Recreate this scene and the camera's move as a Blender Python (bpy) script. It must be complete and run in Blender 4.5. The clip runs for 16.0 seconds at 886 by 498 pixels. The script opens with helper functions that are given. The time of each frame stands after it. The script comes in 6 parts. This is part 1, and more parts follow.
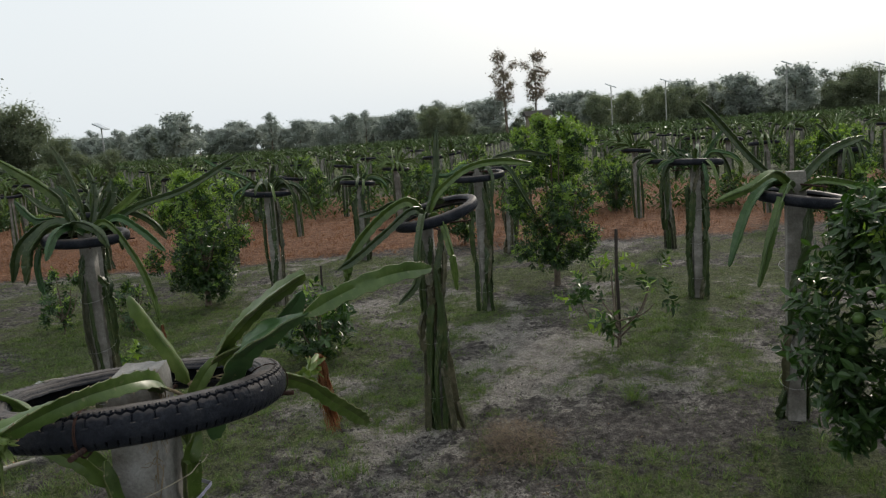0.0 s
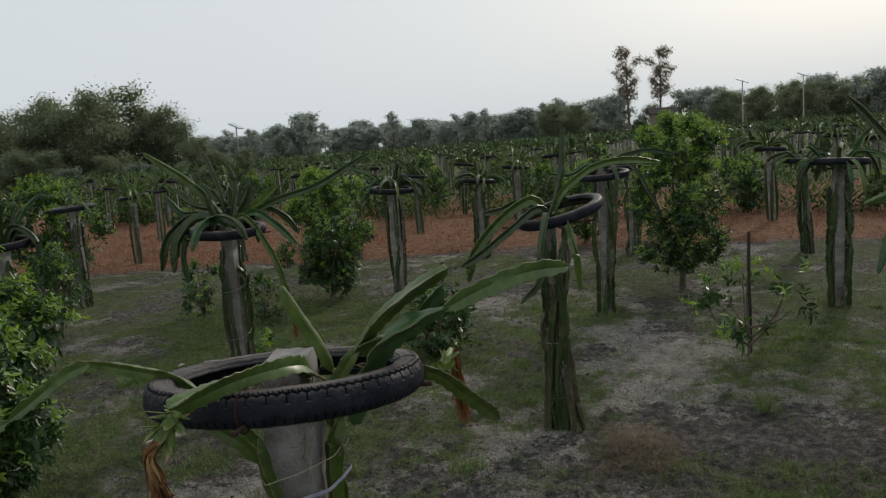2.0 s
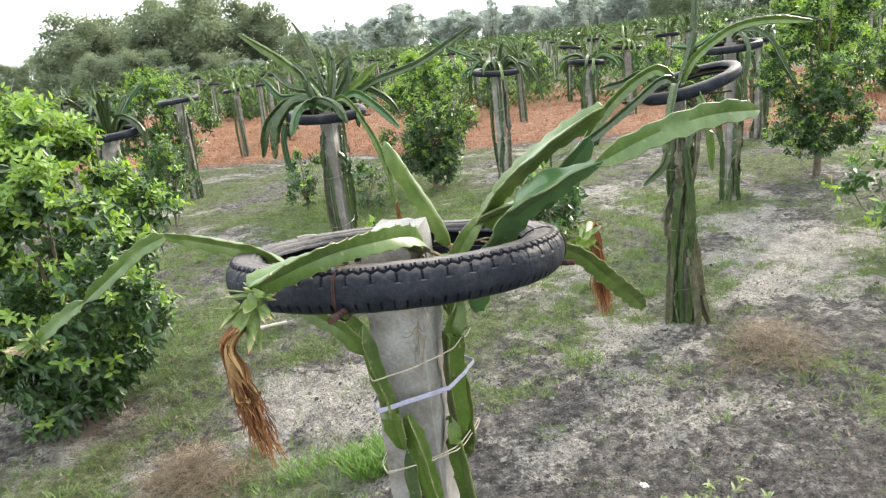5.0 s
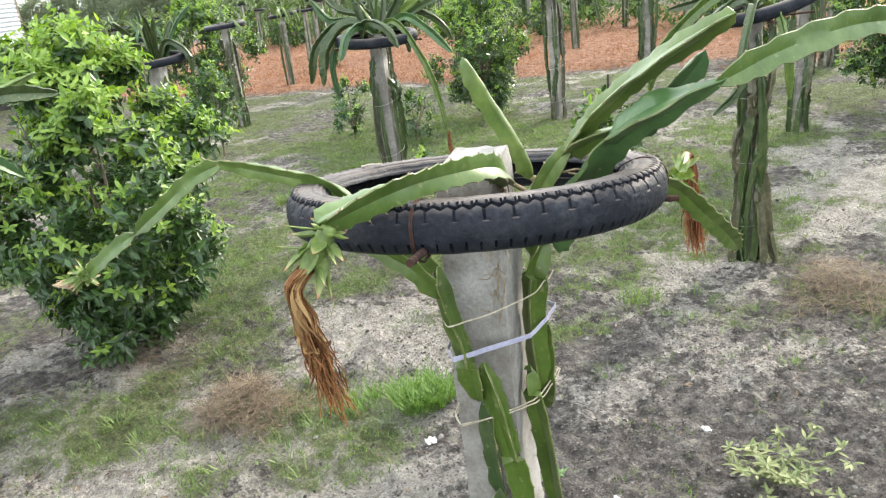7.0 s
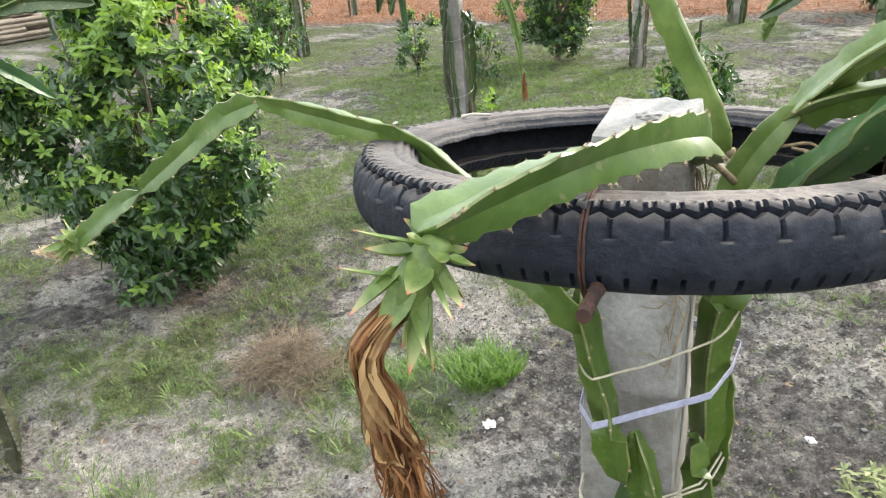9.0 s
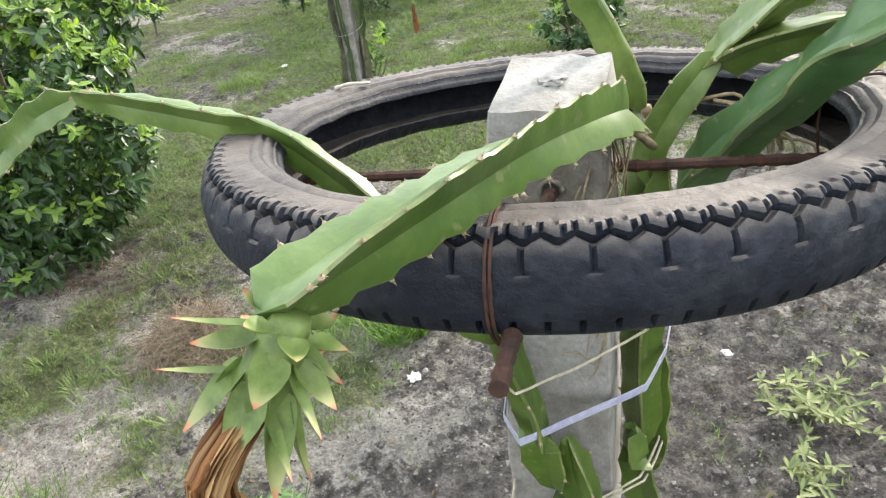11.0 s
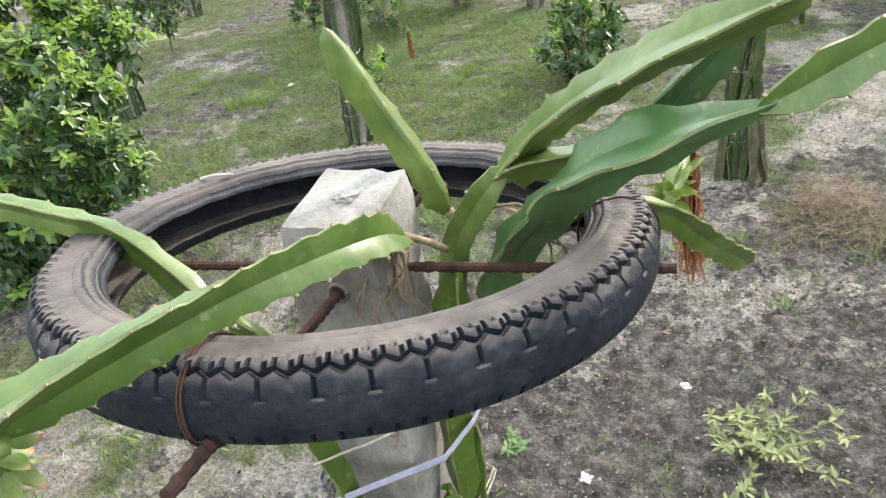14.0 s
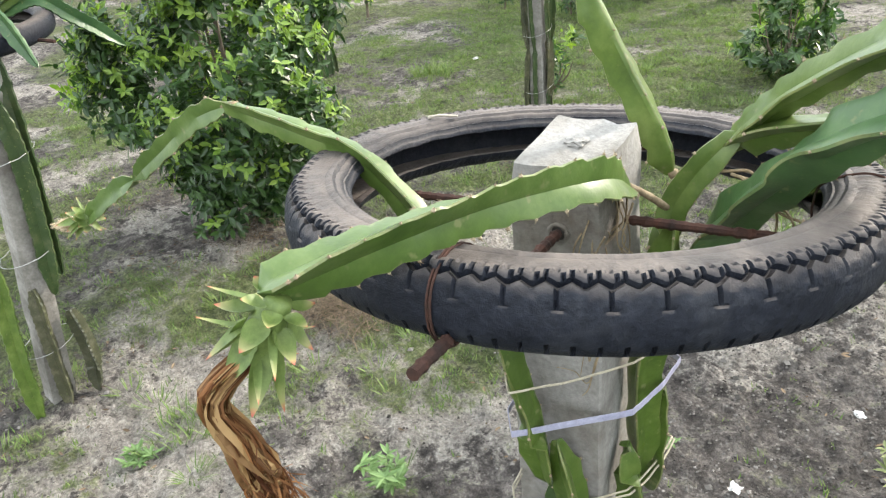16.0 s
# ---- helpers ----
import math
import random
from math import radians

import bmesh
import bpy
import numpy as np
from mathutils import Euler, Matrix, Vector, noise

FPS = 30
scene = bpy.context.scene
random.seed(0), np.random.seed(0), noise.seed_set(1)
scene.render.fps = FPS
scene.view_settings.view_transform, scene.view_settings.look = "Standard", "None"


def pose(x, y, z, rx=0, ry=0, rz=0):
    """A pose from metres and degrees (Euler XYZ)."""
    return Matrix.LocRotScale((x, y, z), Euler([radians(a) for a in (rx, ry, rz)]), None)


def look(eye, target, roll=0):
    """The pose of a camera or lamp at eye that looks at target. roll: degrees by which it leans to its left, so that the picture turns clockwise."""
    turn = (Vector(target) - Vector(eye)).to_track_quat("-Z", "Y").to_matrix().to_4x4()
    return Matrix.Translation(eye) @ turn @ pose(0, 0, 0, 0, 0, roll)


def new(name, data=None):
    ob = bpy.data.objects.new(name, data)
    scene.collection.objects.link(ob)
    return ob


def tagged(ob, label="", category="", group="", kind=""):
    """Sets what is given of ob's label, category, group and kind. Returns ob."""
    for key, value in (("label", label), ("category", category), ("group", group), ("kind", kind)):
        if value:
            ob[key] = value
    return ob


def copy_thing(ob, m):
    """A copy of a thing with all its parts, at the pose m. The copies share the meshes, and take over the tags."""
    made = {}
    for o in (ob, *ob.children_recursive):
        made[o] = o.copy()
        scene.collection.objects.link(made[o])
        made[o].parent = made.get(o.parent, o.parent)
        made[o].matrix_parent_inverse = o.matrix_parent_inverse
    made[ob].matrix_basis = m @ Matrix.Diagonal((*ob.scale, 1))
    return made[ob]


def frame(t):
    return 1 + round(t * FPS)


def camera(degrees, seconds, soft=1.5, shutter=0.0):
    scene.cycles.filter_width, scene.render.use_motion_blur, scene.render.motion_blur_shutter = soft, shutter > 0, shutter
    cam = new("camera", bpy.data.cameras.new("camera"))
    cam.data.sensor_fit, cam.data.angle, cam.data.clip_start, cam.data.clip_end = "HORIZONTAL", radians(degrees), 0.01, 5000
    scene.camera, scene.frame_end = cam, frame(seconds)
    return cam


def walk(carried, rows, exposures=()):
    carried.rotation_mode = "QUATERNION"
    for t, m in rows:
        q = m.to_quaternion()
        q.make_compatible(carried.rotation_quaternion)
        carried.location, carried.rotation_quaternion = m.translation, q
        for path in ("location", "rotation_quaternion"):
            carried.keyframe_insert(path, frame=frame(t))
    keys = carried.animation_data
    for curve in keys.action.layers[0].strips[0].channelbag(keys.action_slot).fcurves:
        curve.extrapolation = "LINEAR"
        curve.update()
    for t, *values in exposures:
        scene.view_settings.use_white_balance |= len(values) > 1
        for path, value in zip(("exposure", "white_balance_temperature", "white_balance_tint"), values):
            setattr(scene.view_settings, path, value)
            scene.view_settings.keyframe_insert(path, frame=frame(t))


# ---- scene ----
cam = camera(61.4, 16.0, 1.25)
PATH = [
    (0, (1.072, -1.06, 1.925), (0.364, 0.786, 1.621), -4.3),
    (0.5, (1.055, -1.073, 1.931), (0.239, 0.732, 1.651), -4.4),
    (1, (1.048, -1.096, 1.935), (0.144, 0.67, 1.675), -3.8),
    (1.5, (1.045, -1.102, 1.944), (0.085, 0.64, 1.735), -4.2),
    (2, (1.041, -1.096, 1.929), (0.052, 0.619, 1.644), -4.4),
    (2.5, (1.02, -1.078, 1.908), (-0.06, 0.561, 1.524), -4.5),
    (3, (1.015, -1.056, 1.895), (-0.092, 0.547, 1.441), -4.6),
    (3.5, (1.005, -1.041, 1.878), (-0.125, 0.534, 1.386), -4.7),
    (4, (0.979, -1.012, 1.857), (-0.224, 0.49, 1.313), -5.9),
    (4.2, (0.943, -0.976, 1.845), (-0.231, 0.55, 1.304), -6.5),
    (6.3, (0.708, -0.837, 1.8), (-0.551, 0.617, 1.25), -6.7),
    (6.5, (0.695, -0.831, 1.813), (-0.548, 0.621, 1.222), -6.6),
    (7, (0.703, -0.817, 1.785), (-0.567, 0.561, 1.087), -7.0),
    (7.5, (0.707, -0.778, 1.753), (-0.651, 0.494, 1.02), -5.0),
    (8, (0.638, -0.712, 1.748), (-0.806, 0.479, 1.043), -4.4),
    (8.5, (0.498, -0.634, 1.732), (-0.921, 0.578, 1.011), -4.8),
    (9, (0.383, -0.597, 1.711), (-0.953, 0.641, 0.885), -4.7),
    (9.2, (0.352, -0.567, 1.698), (-0.906, 0.733, 0.845), -4.3),
    (11.3, (0.312, -0.487, 1.722), (-0.797, 0.801, 0.668), -8.3),
    (11.5, (0.337, -0.49, 1.735), (-0.77, 0.778, 0.655), -8.3),
    (12, (0.394, -0.49, 1.772), (-0.74, 0.772, 0.713), -7.4),
    (12.5, (0.435, -0.482, 1.795), (-0.737, 0.798, 0.801), -6.5),
    (13, (0.46, -0.449, 1.8), (-0.683, 0.862, 0.813), -6.4),
    (13.5, (0.48, -0.418, 1.802), (-0.674, 0.881, 0.813), -6.7),
    (14, (0.498, -0.398, 1.801), (-0.673, 0.895, 0.822), -7.5),
    (14.5, (0.514, -0.397, 1.799), (-0.658, 0.867, 0.786), -7.7),
    (15, (0.511, -0.423, 1.794), (-0.754, 0.749, 0.781), -7.6),
    (15.5, (0.493, -0.446, 1.785), (-0.881, 0.616, 0.794), -6.9),
    (16, (0.483, -0.472, 1.786), (-0.957, 0.515, 0.811), -6.1),
]
EXPOSURES = ((0, -1.62), (1, -1.7), (1.5, -1.66), (2, -1.92), (2.5, -1.42), (3, -0.74), (3.5, -0.38), (4, 0.0), (6.5, 0.54), (8, 0.52), (9, 0.45), (16, 0.43))
walk(cam, [(t, look(eye, target, roll)) for t, eye, target, roll in PATH], EXPOSURES)

# ---------------- light ----------------
SUN_DIR = Vector((0.06, 0.87, 0.45)).normalized()
world = bpy.data.worlds.new("sky")
scene.world = world
world.use_nodes = True
wn, wl = world.node_tree.nodes, world.node_tree.links
sky = wn.new("ShaderNodeTexSky")
sky.sky_type, sky.sun_disc = "NISHITA", False
sky.sun_elevation = math.asin(SUN_DIR.z)
sky.sun_rotation = math.atan2(SUN_DIR.x, SUN_DIR.y)
sky.air_density, sky.dust_density, sky.ozone_density = 1.0, 9.0, 1.0
haze = wn.new("ShaderNodeMix")          # thin white overcast veil over the clear sky
haze.data_type = "RGBA"
haze.inputs[0].default_value = 0.70
haze.inputs[7].default_value = (21.2, 22.7, 23.6, 1)
wl.new(sky.outputs[0], haze.inputs[6])
wl.new(haze.outputs[2], wn["Background"].inputs[0])
wn["Background"].inputs[1].default_value = 0.16
sun = new("sun", bpy.data.lights.new("sun", "SUN"))
sun.data.energy, sun.data.angle, sun.data.color = 5.0, radians(4), (1.0, 0.91, 0.79)
sun.matrix_world = look(SUN_DIR * 60, (0, 0, 0))


# ---------------- materials ----------------
def material(name, rough=0.7, metal=0.0, spec=0.5):
    m = bpy.data.materials.new(name)
    m.use_nodes = True
    b = m.node_tree.nodes["Principled BSDF"]
    b.inputs["Roughness"].default_value = rough
    b.inputs["Metallic"].default_value = metal
    b.inputs["Specular IOR Level"].default_value = spec
    return m, m.node_tree.nodes, m.node_tree.links, b


def noise_node(n, l, scale, detail=4.0, rough=0.6, vec=None):
    t = n.new("ShaderNodeTexNoise")
    t.inputs["Scale"].default_value, t.inputs["Detail"].default_value, t.inputs["Roughness"].default_value = scale, detail, rough
    if vec:
        l.new(vec, t.inputs["Vector"])
    return t


def ramp(n, l, fac, stops):
    r = n.new("ShaderNodeValToRGB")
    while len(r.color_ramp.elements) < len(stops):
        r.color_ramp.elements.new(0.5)
    for e, (p, c) in zip(r.color_ramp.elements, stops):
        e.position, e.color = p, (*c, 1)
    l.new(fac, r.inputs[0])
    return r


def mix(n, l, fac, a, b, mode="MIX"):
    m = n.new("ShaderNodeMix")
    m.data_type, m.blend_type = "RGBA", mode
    for sock, v in ((m.inputs[0], fac), (m.inputs[6], a), (m.inputs[7], b)):
        if isinstance(v, (int, float)):
            sock.default_value = v
        elif isinstance(v, tuple):
            sock.default_value = (*v, 1)
        else:
            l.new(v, sock)
    return m.outputs[2]


def bump(n, l, b, height, strength, dist):
    bn = n.new("ShaderNodeBump")
    bn.inputs["Strength"].default_value, bn.inputs["Distance"].default_value = strength, dist
    l.new(height, bn.inputs["Height"])
    l.new(bn.outputs[0], b.inputs["Normal"])
    return bn


def grainy(name, stops, scale, fine, rough=0.8, metal=0.0, strength=0.4, dist=0.004, spec=0.4):
    """A surface of mottled colour with a second, finer grain."""
    m, n, l, b = material(name, rough, metal, spec)
    co = n.new("ShaderNodeTexCoord").outputs["Object"]
    big, small = noise_node(n, l, scale, 5, 0.6, co), noise_node(n, l, fine, 3, 0.7, co)
    r = ramp(n, l, big.outputs[0], stops)
    g = ramp(n, l, small.outputs[0], [(0.3, (0.72, 0.72, 0.72)), (0.7, (1.15, 1.15, 1.15))])
    l.new(mix(n, l, 0.8, r.outputs[0], g.outputs[0], "MULTIPLY"), b.inputs["Base Color"])
    bump(n, l, b, small.outputs[0], strength, dist)
    return m


def leafy(name, dark, light, trans, rough=0.45, spec=0.5, subsurface=0.35):
    """Leaves: each island its own tone, with light passing through."""
    m, n, l, b = material(name, rough, 0, spec)
    geo = n.new("ShaderNodeNewGeometry")
    r = ramp(n, l, geo.outputs["Random Per Island"], [(0.0, dark), (1.0, light)])
    l.new(r.outputs[0], b.inputs["Base Color"])
    tr = n.new("ShaderNodeBsdfTranslucent")
    l.new(mix(n, l, 1.0, r.outputs[0], trans, "MULTIPLY"), tr.inputs[0])
    ms = n.new("ShaderNodeMixShader")
    ms.inputs[0].default_value = subsurface
    l.new(b.outputs[0], ms.inputs[1])
    l.new(tr.outputs[0], ms.inputs[2])
    l.new(ms.outputs[0], n["Material Output"].inputs[0])
    return m


def cactus_material(name, deep, mid, pale):
    m, n, l, b = material(name, 0.38, 0, 0.38)
    co = n.new("ShaderNodeTexCoord").outputs["Object"]
    info = n.new("ShaderNodeObjectInfo")
    big = noise_node(n, l, 17, 7, 0.7, co)
    r = ramp(n, l, big.outputs[0], [(0.28, deep), (0.5, mid), (0.7, pale)])
    tone = ramp(n, l, info.outputs["Random"], [(0.0, (0.8, 0.85, 0.8)), (1.0, (1.2, 1.12, 1.0))])
    c = mix(n, l, 1.0, r.outputs[0], tone.outputs[0], "MULTIPLY")
    spots = noise_node(n, l, 95, 2, 0.5, co)
    sp = ramp(n, l, spots.outputs[0], [(0.64, (0, 0, 0)), (0.74, (1, 1, 1))])
    c = mix(n, l, sp.outputs[0], c, (0.12, 0.135, 0.055))
    at = n.new("ShaderNodeAttribute")
    at.attribute_name = "rim"
    edge = ramp(n, l, at.outputs["Fac"], [(0.93, (0, 0, 0)), (1.0, (1, 1, 1))])
    worn = ramp(n, l, noise_node(n, l, 48, 4, 0.6, co).outputs[0], [(0.40, (0.18, 0.18, 0.18)), (0.62, (0.6, 0.6, 0.6))])
    c = mix(n, l, mix(n, l, 1.0, edge.outputs[0], worn.outputs[0], "MULTIPLY"), c, (0.19, 0.18, 0.085))
    l.new(c, b.inputs["Base Color"])
    b.inputs["Subsurface Weight"].default_value = 0.12
    b.inputs["Subsurface Radius"].default_value = (0.01, 0.012, 0.004)
    bump(n, l, b, noise_node(n, l, 36, 5, 0.6, co).outputs[0], 0.25, 0.004)
    return m


M_CACTUS = cactus_material("cactus_green", (0.036, 0.066, 0.013), (0.064, 0.106, 0.022), (0.112, 0.156, 0.046))
# darker copy of the green: shade below the tyre put into the colour
M_CACTUS_SHADED = cactus_material("cactus_shaded_green", (0.024, 0.048, 0.007), (0.044, 0.078, 0.012), (0.080, 0.115, 0.030))
M_CACTUS_BLUE = cactus_material("cactus_blue_green", (0.022, 0.058, 0.020), (0.038, 0.085, 0.030), (0.065, 0.12, 0.050))
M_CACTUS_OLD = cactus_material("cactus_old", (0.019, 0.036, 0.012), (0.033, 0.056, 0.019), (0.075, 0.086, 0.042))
M_CACTUS_WOODY = cactus_material("cactus_woody", (0.030, 0.032, 0.018), (0.062, 0.062, 0.038), (0.15, 0.135, 0.10))
M_AREOLE = grainy("areole_cork", [(0.3, (0.13, 0.09, 0.05)), (0.7, (0.34, 0.28, 0.19))], 60, 300)
M_CONCRETE = grainy("concrete", [(0.30, (0.11, 0.093, 0.075)), (0.45, (0.185, 0.174, 0.158)), (0.68, (0.315, 0.306, 0.292))], 9, 150, 0.9, 0, 0.5, 0.004, 0.3)
M_CONCRETE_OLD = grainy("concrete_weathered", [(0.25, (0.09, 0.08, 0.068)), (0.5, (0.19, 0.178, 0.158)), (0.74, (0.38, 0.36, 0.335))], 7, 90, 0.9, 0, 0.6, 0.006, 0.3)
M_RUST = grainy("rusty_iron", [(0.3, (0.020, 0.011, 0.009)), (0.7, (0.070, 0.028, 0.018))], 60, 320, 0.85, 0.2, 0.5, 0.001)
M_TWINE = grainy("jute_twine", [(0.3, (0.24, 0.21, 0.15)), (0.7, (0.42, 0.38, 0.3))], 80, 500, 0.9)
M_WIRE = grainy("galvanised_wire", [(0.3, (0.3, 0.3, 0.29)), (0.7, (0.5, 0.5, 0.48))], 90, 400, 0.5, 0.6)
M_STRAP = grainy("plastic_strap", [(0.3, (0.24, 0.24, 0.33)), (0.7, (0.34, 0.34, 0.43))], 30, 200, 0.4, 0, 0.1, 0.001, 0.5)
M_ROOT = grainy("aerial_root", [(0.3, (0.13, 0.095, 0.055)), (0.7, (0.30, 0.235, 0.15))], 60, 300, 0.9)


def bract_material():
    """Scales of a bloom: green, fading to cream and red at the tip."""
    m = leafy("bract_green", (0.075, 0.118, 0.028), (0.145, 0.20, 0.058), (0.9, 1.0, 0.5), 0.5, 0.4, 0.2)
    n, l = m.node_tree.nodes, m.node_tree.links
    b = n["Principled BSDF"]
    at = n.new("ShaderNodeAttribute")
    at.attribute_name = "tip"
    base = b.inputs["Base Color"].links[0].from_socket
    pale = ramp(n, l, at.outputs["Fac"], [(0.6, (0, 0, 0)), (0.97, (1, 1, 1))])
    red = ramp(n, l, at.outputs["Fac"], [(0.86, (0, 0, 0)), (0.97, (1, 1, 1))])
    co = n.new("ShaderNodeTexCoord").outputs["Object"]
    blotch = ramp(n, l, noise_node(n, l, 70, 6, 0.7, co).outputs[0], [(0.35, (0.55, 0.6, 0.5)), (0.65, (1.35, 1.3, 1.3))])
    base = mix(n, l, 1.0, base, blotch.outputs[0], "MULTIPLY")
    c = mix(n, l, pale.outputs[0], base, (0.34, 0.32, 0.15))
    l.new(mix(n, l, red.outputs[0], c, (0.45, 0.09, 0.07)), b.inputs["Base Color"])
    return m


M_BRACT = bract_material()
M_DRY = leafy("withered_petal", (0.085, 0.032, 0.014), (0.33, 0.16, 0.065), (1.0, 0.8, 0.55), 0.8, 0.2, 0.25)
M_DRY_RED = leafy("withered_red_petal", (0.10, 0.040, 0.02), (0.33, 0.155, 0.075), (1.0, 0.7, 0.5), 0.8, 0.2, 0.25)
M_TAN = leafy("withered_tan_petal", (0.12, 0.058, 0.025), (0.46, 0.30, 0.14), (1.0, 0.85, 0.6), 0.7, 0.2, 0.25)
M_BUD = leafy("pale_bud", (0.34, 0.27, 0.18), (0.58, 0.50, 0.37), (1.0, 0.9, 0.7), 0.6, 0.3, 0.2)
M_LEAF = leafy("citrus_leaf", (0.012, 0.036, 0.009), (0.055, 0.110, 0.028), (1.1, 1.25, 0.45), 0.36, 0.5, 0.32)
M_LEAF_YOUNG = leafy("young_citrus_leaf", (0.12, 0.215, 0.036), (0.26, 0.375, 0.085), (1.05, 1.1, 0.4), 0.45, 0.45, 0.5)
M_WEED = leafy("weed_leaf", (0.085, 0.12, 0.04), (0.25, 0.27, 0.125), (0.9, 1.0, 0.5), 0.6, 0.3, 0.3)
M_WEED_GREEN = leafy("fresh_weed_leaf", (0.085, 0.15, 0.05), (0.17, 0.26, 0.10), (0.9, 1.0, 0.5), 0.5, 0.3, 0.3)
M_GRASS = leafy("grass_blade", (0.060, 0.112, 0.028), (0.190, 0.250, 0.080), (0.9, 1.0, 0.4), 0.6, 0.3, 0.35)
M_FRESH = leafy("fresh_grass_blade", (0.060, 0.13, 0.022), (0.17, 0.27, 0.058), (0.9, 1.0, 0.4), 0.5, 0.3, 0.4)
M_HAY = leafy("dry_grass", (0.040, 0.031, 0.023), (0.25, 0.19, 0.13), (1.0, 0.9, 0.6), 0.85, 0.2, 0.25)
M_LITTER = leafy("fallen_leaf", (0.05, 0.036, 0.024), (0.20, 0.145, 0.095), (1.0, 0.9, 0.6), 0.85, 0.2, 0.15)
M_FIELD_WEED = leafy("field_weed_leaf", (0.03, 0.060, 0.018), (0.09, 0.135, 0.042), (0.9, 1.0, 0.5), 0.85, 0.08, 0.3)
M_RED_GRASS = leafy("red_dry_grass", (0.15, 0.073, 0.042), (0.37, 0.205, 0.115), (1.0, 0.75, 0.5), 0.85, 0.2, 0.3)
M_BARK = grainy("bark", [(0.3, (0.07, 0.055, 0.04)), (0.7, (0.2, 0.16, 0.12))], 12, 90, 0.95, 0, 0.7, 0.01)
M_FRUIT = grainy("green_citrus_peel", [(0.3, (0.05, 0.10, 0.02)), (0.7, (0.09, 0.16, 0.035))], 20, 400, 0.4, 0, 0.3, 0.001)
# the next three greens are paled and greyed: distance haze put into the leaf colour
M_TREE = leafy("hazed_tree_leaf", (0.135, 0.160, 0.115), (0.25, 0.28, 0.20), (0.95, 1.0, 0.75), 0.9, 0.2, 0.6)
M_TREE_FAR = leafy("hazed_wood_leaf", (0.15, 0.18, 0.145), (0.26, 0.29, 0.235), (0.95, 1.0, 0.85), 0.9, 0.1, 0.6)
M_TREE_HAZE = leafy("hazed_far_leaf", (0.29, 0.32, 0.295), (0.40, 0.43, 0.395), (0.97, 1.0, 0.95), 0.95, 0.1, 0.6)
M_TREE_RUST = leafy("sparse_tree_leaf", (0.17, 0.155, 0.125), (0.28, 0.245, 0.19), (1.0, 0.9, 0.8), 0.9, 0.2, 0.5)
M_PAPER = grainy("white_litter", [(0.3, (0.33, 0.33, 0.32)), (0.7, (0.50, 0.50, 0.49))], 40, 200)
M_CLOD = leafy("soil_clod", (0.030, 0.027, 0.024), (0.19, 0.175, 0.16), (1, 1, 1), 0.95, 0.1, 0.0)
M_STAKE = grainy("dark_stake", [(0.3, (0.022, 0.018, 0.015)), (0.7, (0.06, 0.048, 0.04))], 20, 120, 0.9)
M_TIN = grainy("tin_sheet", [(0.3, (0.5, 0.53, 0.56)), (0.7, (0.66, 0.69, 0.71))], 2, 30, 0.4, 0.5)
M_PALE_WOOD = grainy("bleached_wood", [(0.3, (0.30, 0.26, 0.21)), (0.7, (0.50, 0.45, 0.38))], 30, 200, 0.8)
M_TIMBER = grainy("grey_timber", [(0.3, (0.13, 0.105, 0.08)), (0.7, (0.28, 0.23, 0.18))], 6, 60, 0.9)
M_DARK = grainy("dark_inside", [(0.3, (0.02, 0.018, 0.016)), (0.7, (0.045, 0.04, 0.035))], 4, 40, 0.95)


def rubber_material():
    m, n, l, b = material("tyre_rubber", 0.5, 0, 0.13)
    co = n.new("ShaderNodeTexCoord").outputs["Object"]
    big, small = noise_node(n, l, 14, 8, 0.75, co), noise_node(n, l, 130, 5, 0.7, co)
    r = ramp(n, l, big.outputs[0], [(0.3, (0.006, 0.007, 0.0105)), (0.5, (0.011, 0.0128, 0.019)), (0.64, (0.022, 0.024, 0.030)), (0.78, (0.055, 0.049, 0.042))])
    fine = ramp(n, l, small.outputs[0], [(0.3, (0.55, 0.55, 0.55)), (0.68, (1.6, 1.58, 1.5))])
    r2 = mix(n, l, 0.8, r.outputs[0], fine.outputs[0], "MULTIPLY")
    # dust lies on faces that look up, its colour paled for the sun's grazing glare
    geo = n.new("ShaderNodeNewGeometry")
    sep = n.new("ShaderNodeSeparateXYZ")
    l.new(geo.outputs["Normal"], sep.inputs[0])
    up = ramp(n, l, sep.outputs[2], [(0.52, (0, 0, 0)), (0.97, (0.85, 0.85, 0.85))])
    patch = ramp(n, l, big.outputs[0], [(0.32, (0.25, 0.25, 0.25)), (0.62, (1, 1, 1))])
    dust_glare = mix(n, l, 1.0, up.outputs[0], patch.outputs[0], "MULTIPLY")
    l.new(mix(n, l, dust_glare, r2, (0.135, 0.114, 0.100)), b.inputs["Base Color"])
    add = n.new("ShaderNodeMath")
    add.operation = "MULTIPLY_ADD"
    l.new(small.outputs[0], add.inputs[0])
    add.inputs[1].default_value = 0.35
    l.new(big.outputs[0], add.inputs[2])
    bump(n, l, b, add.outputs[0], 0.6, 0.007)
    return m


M_RUBBER = rubber_material()


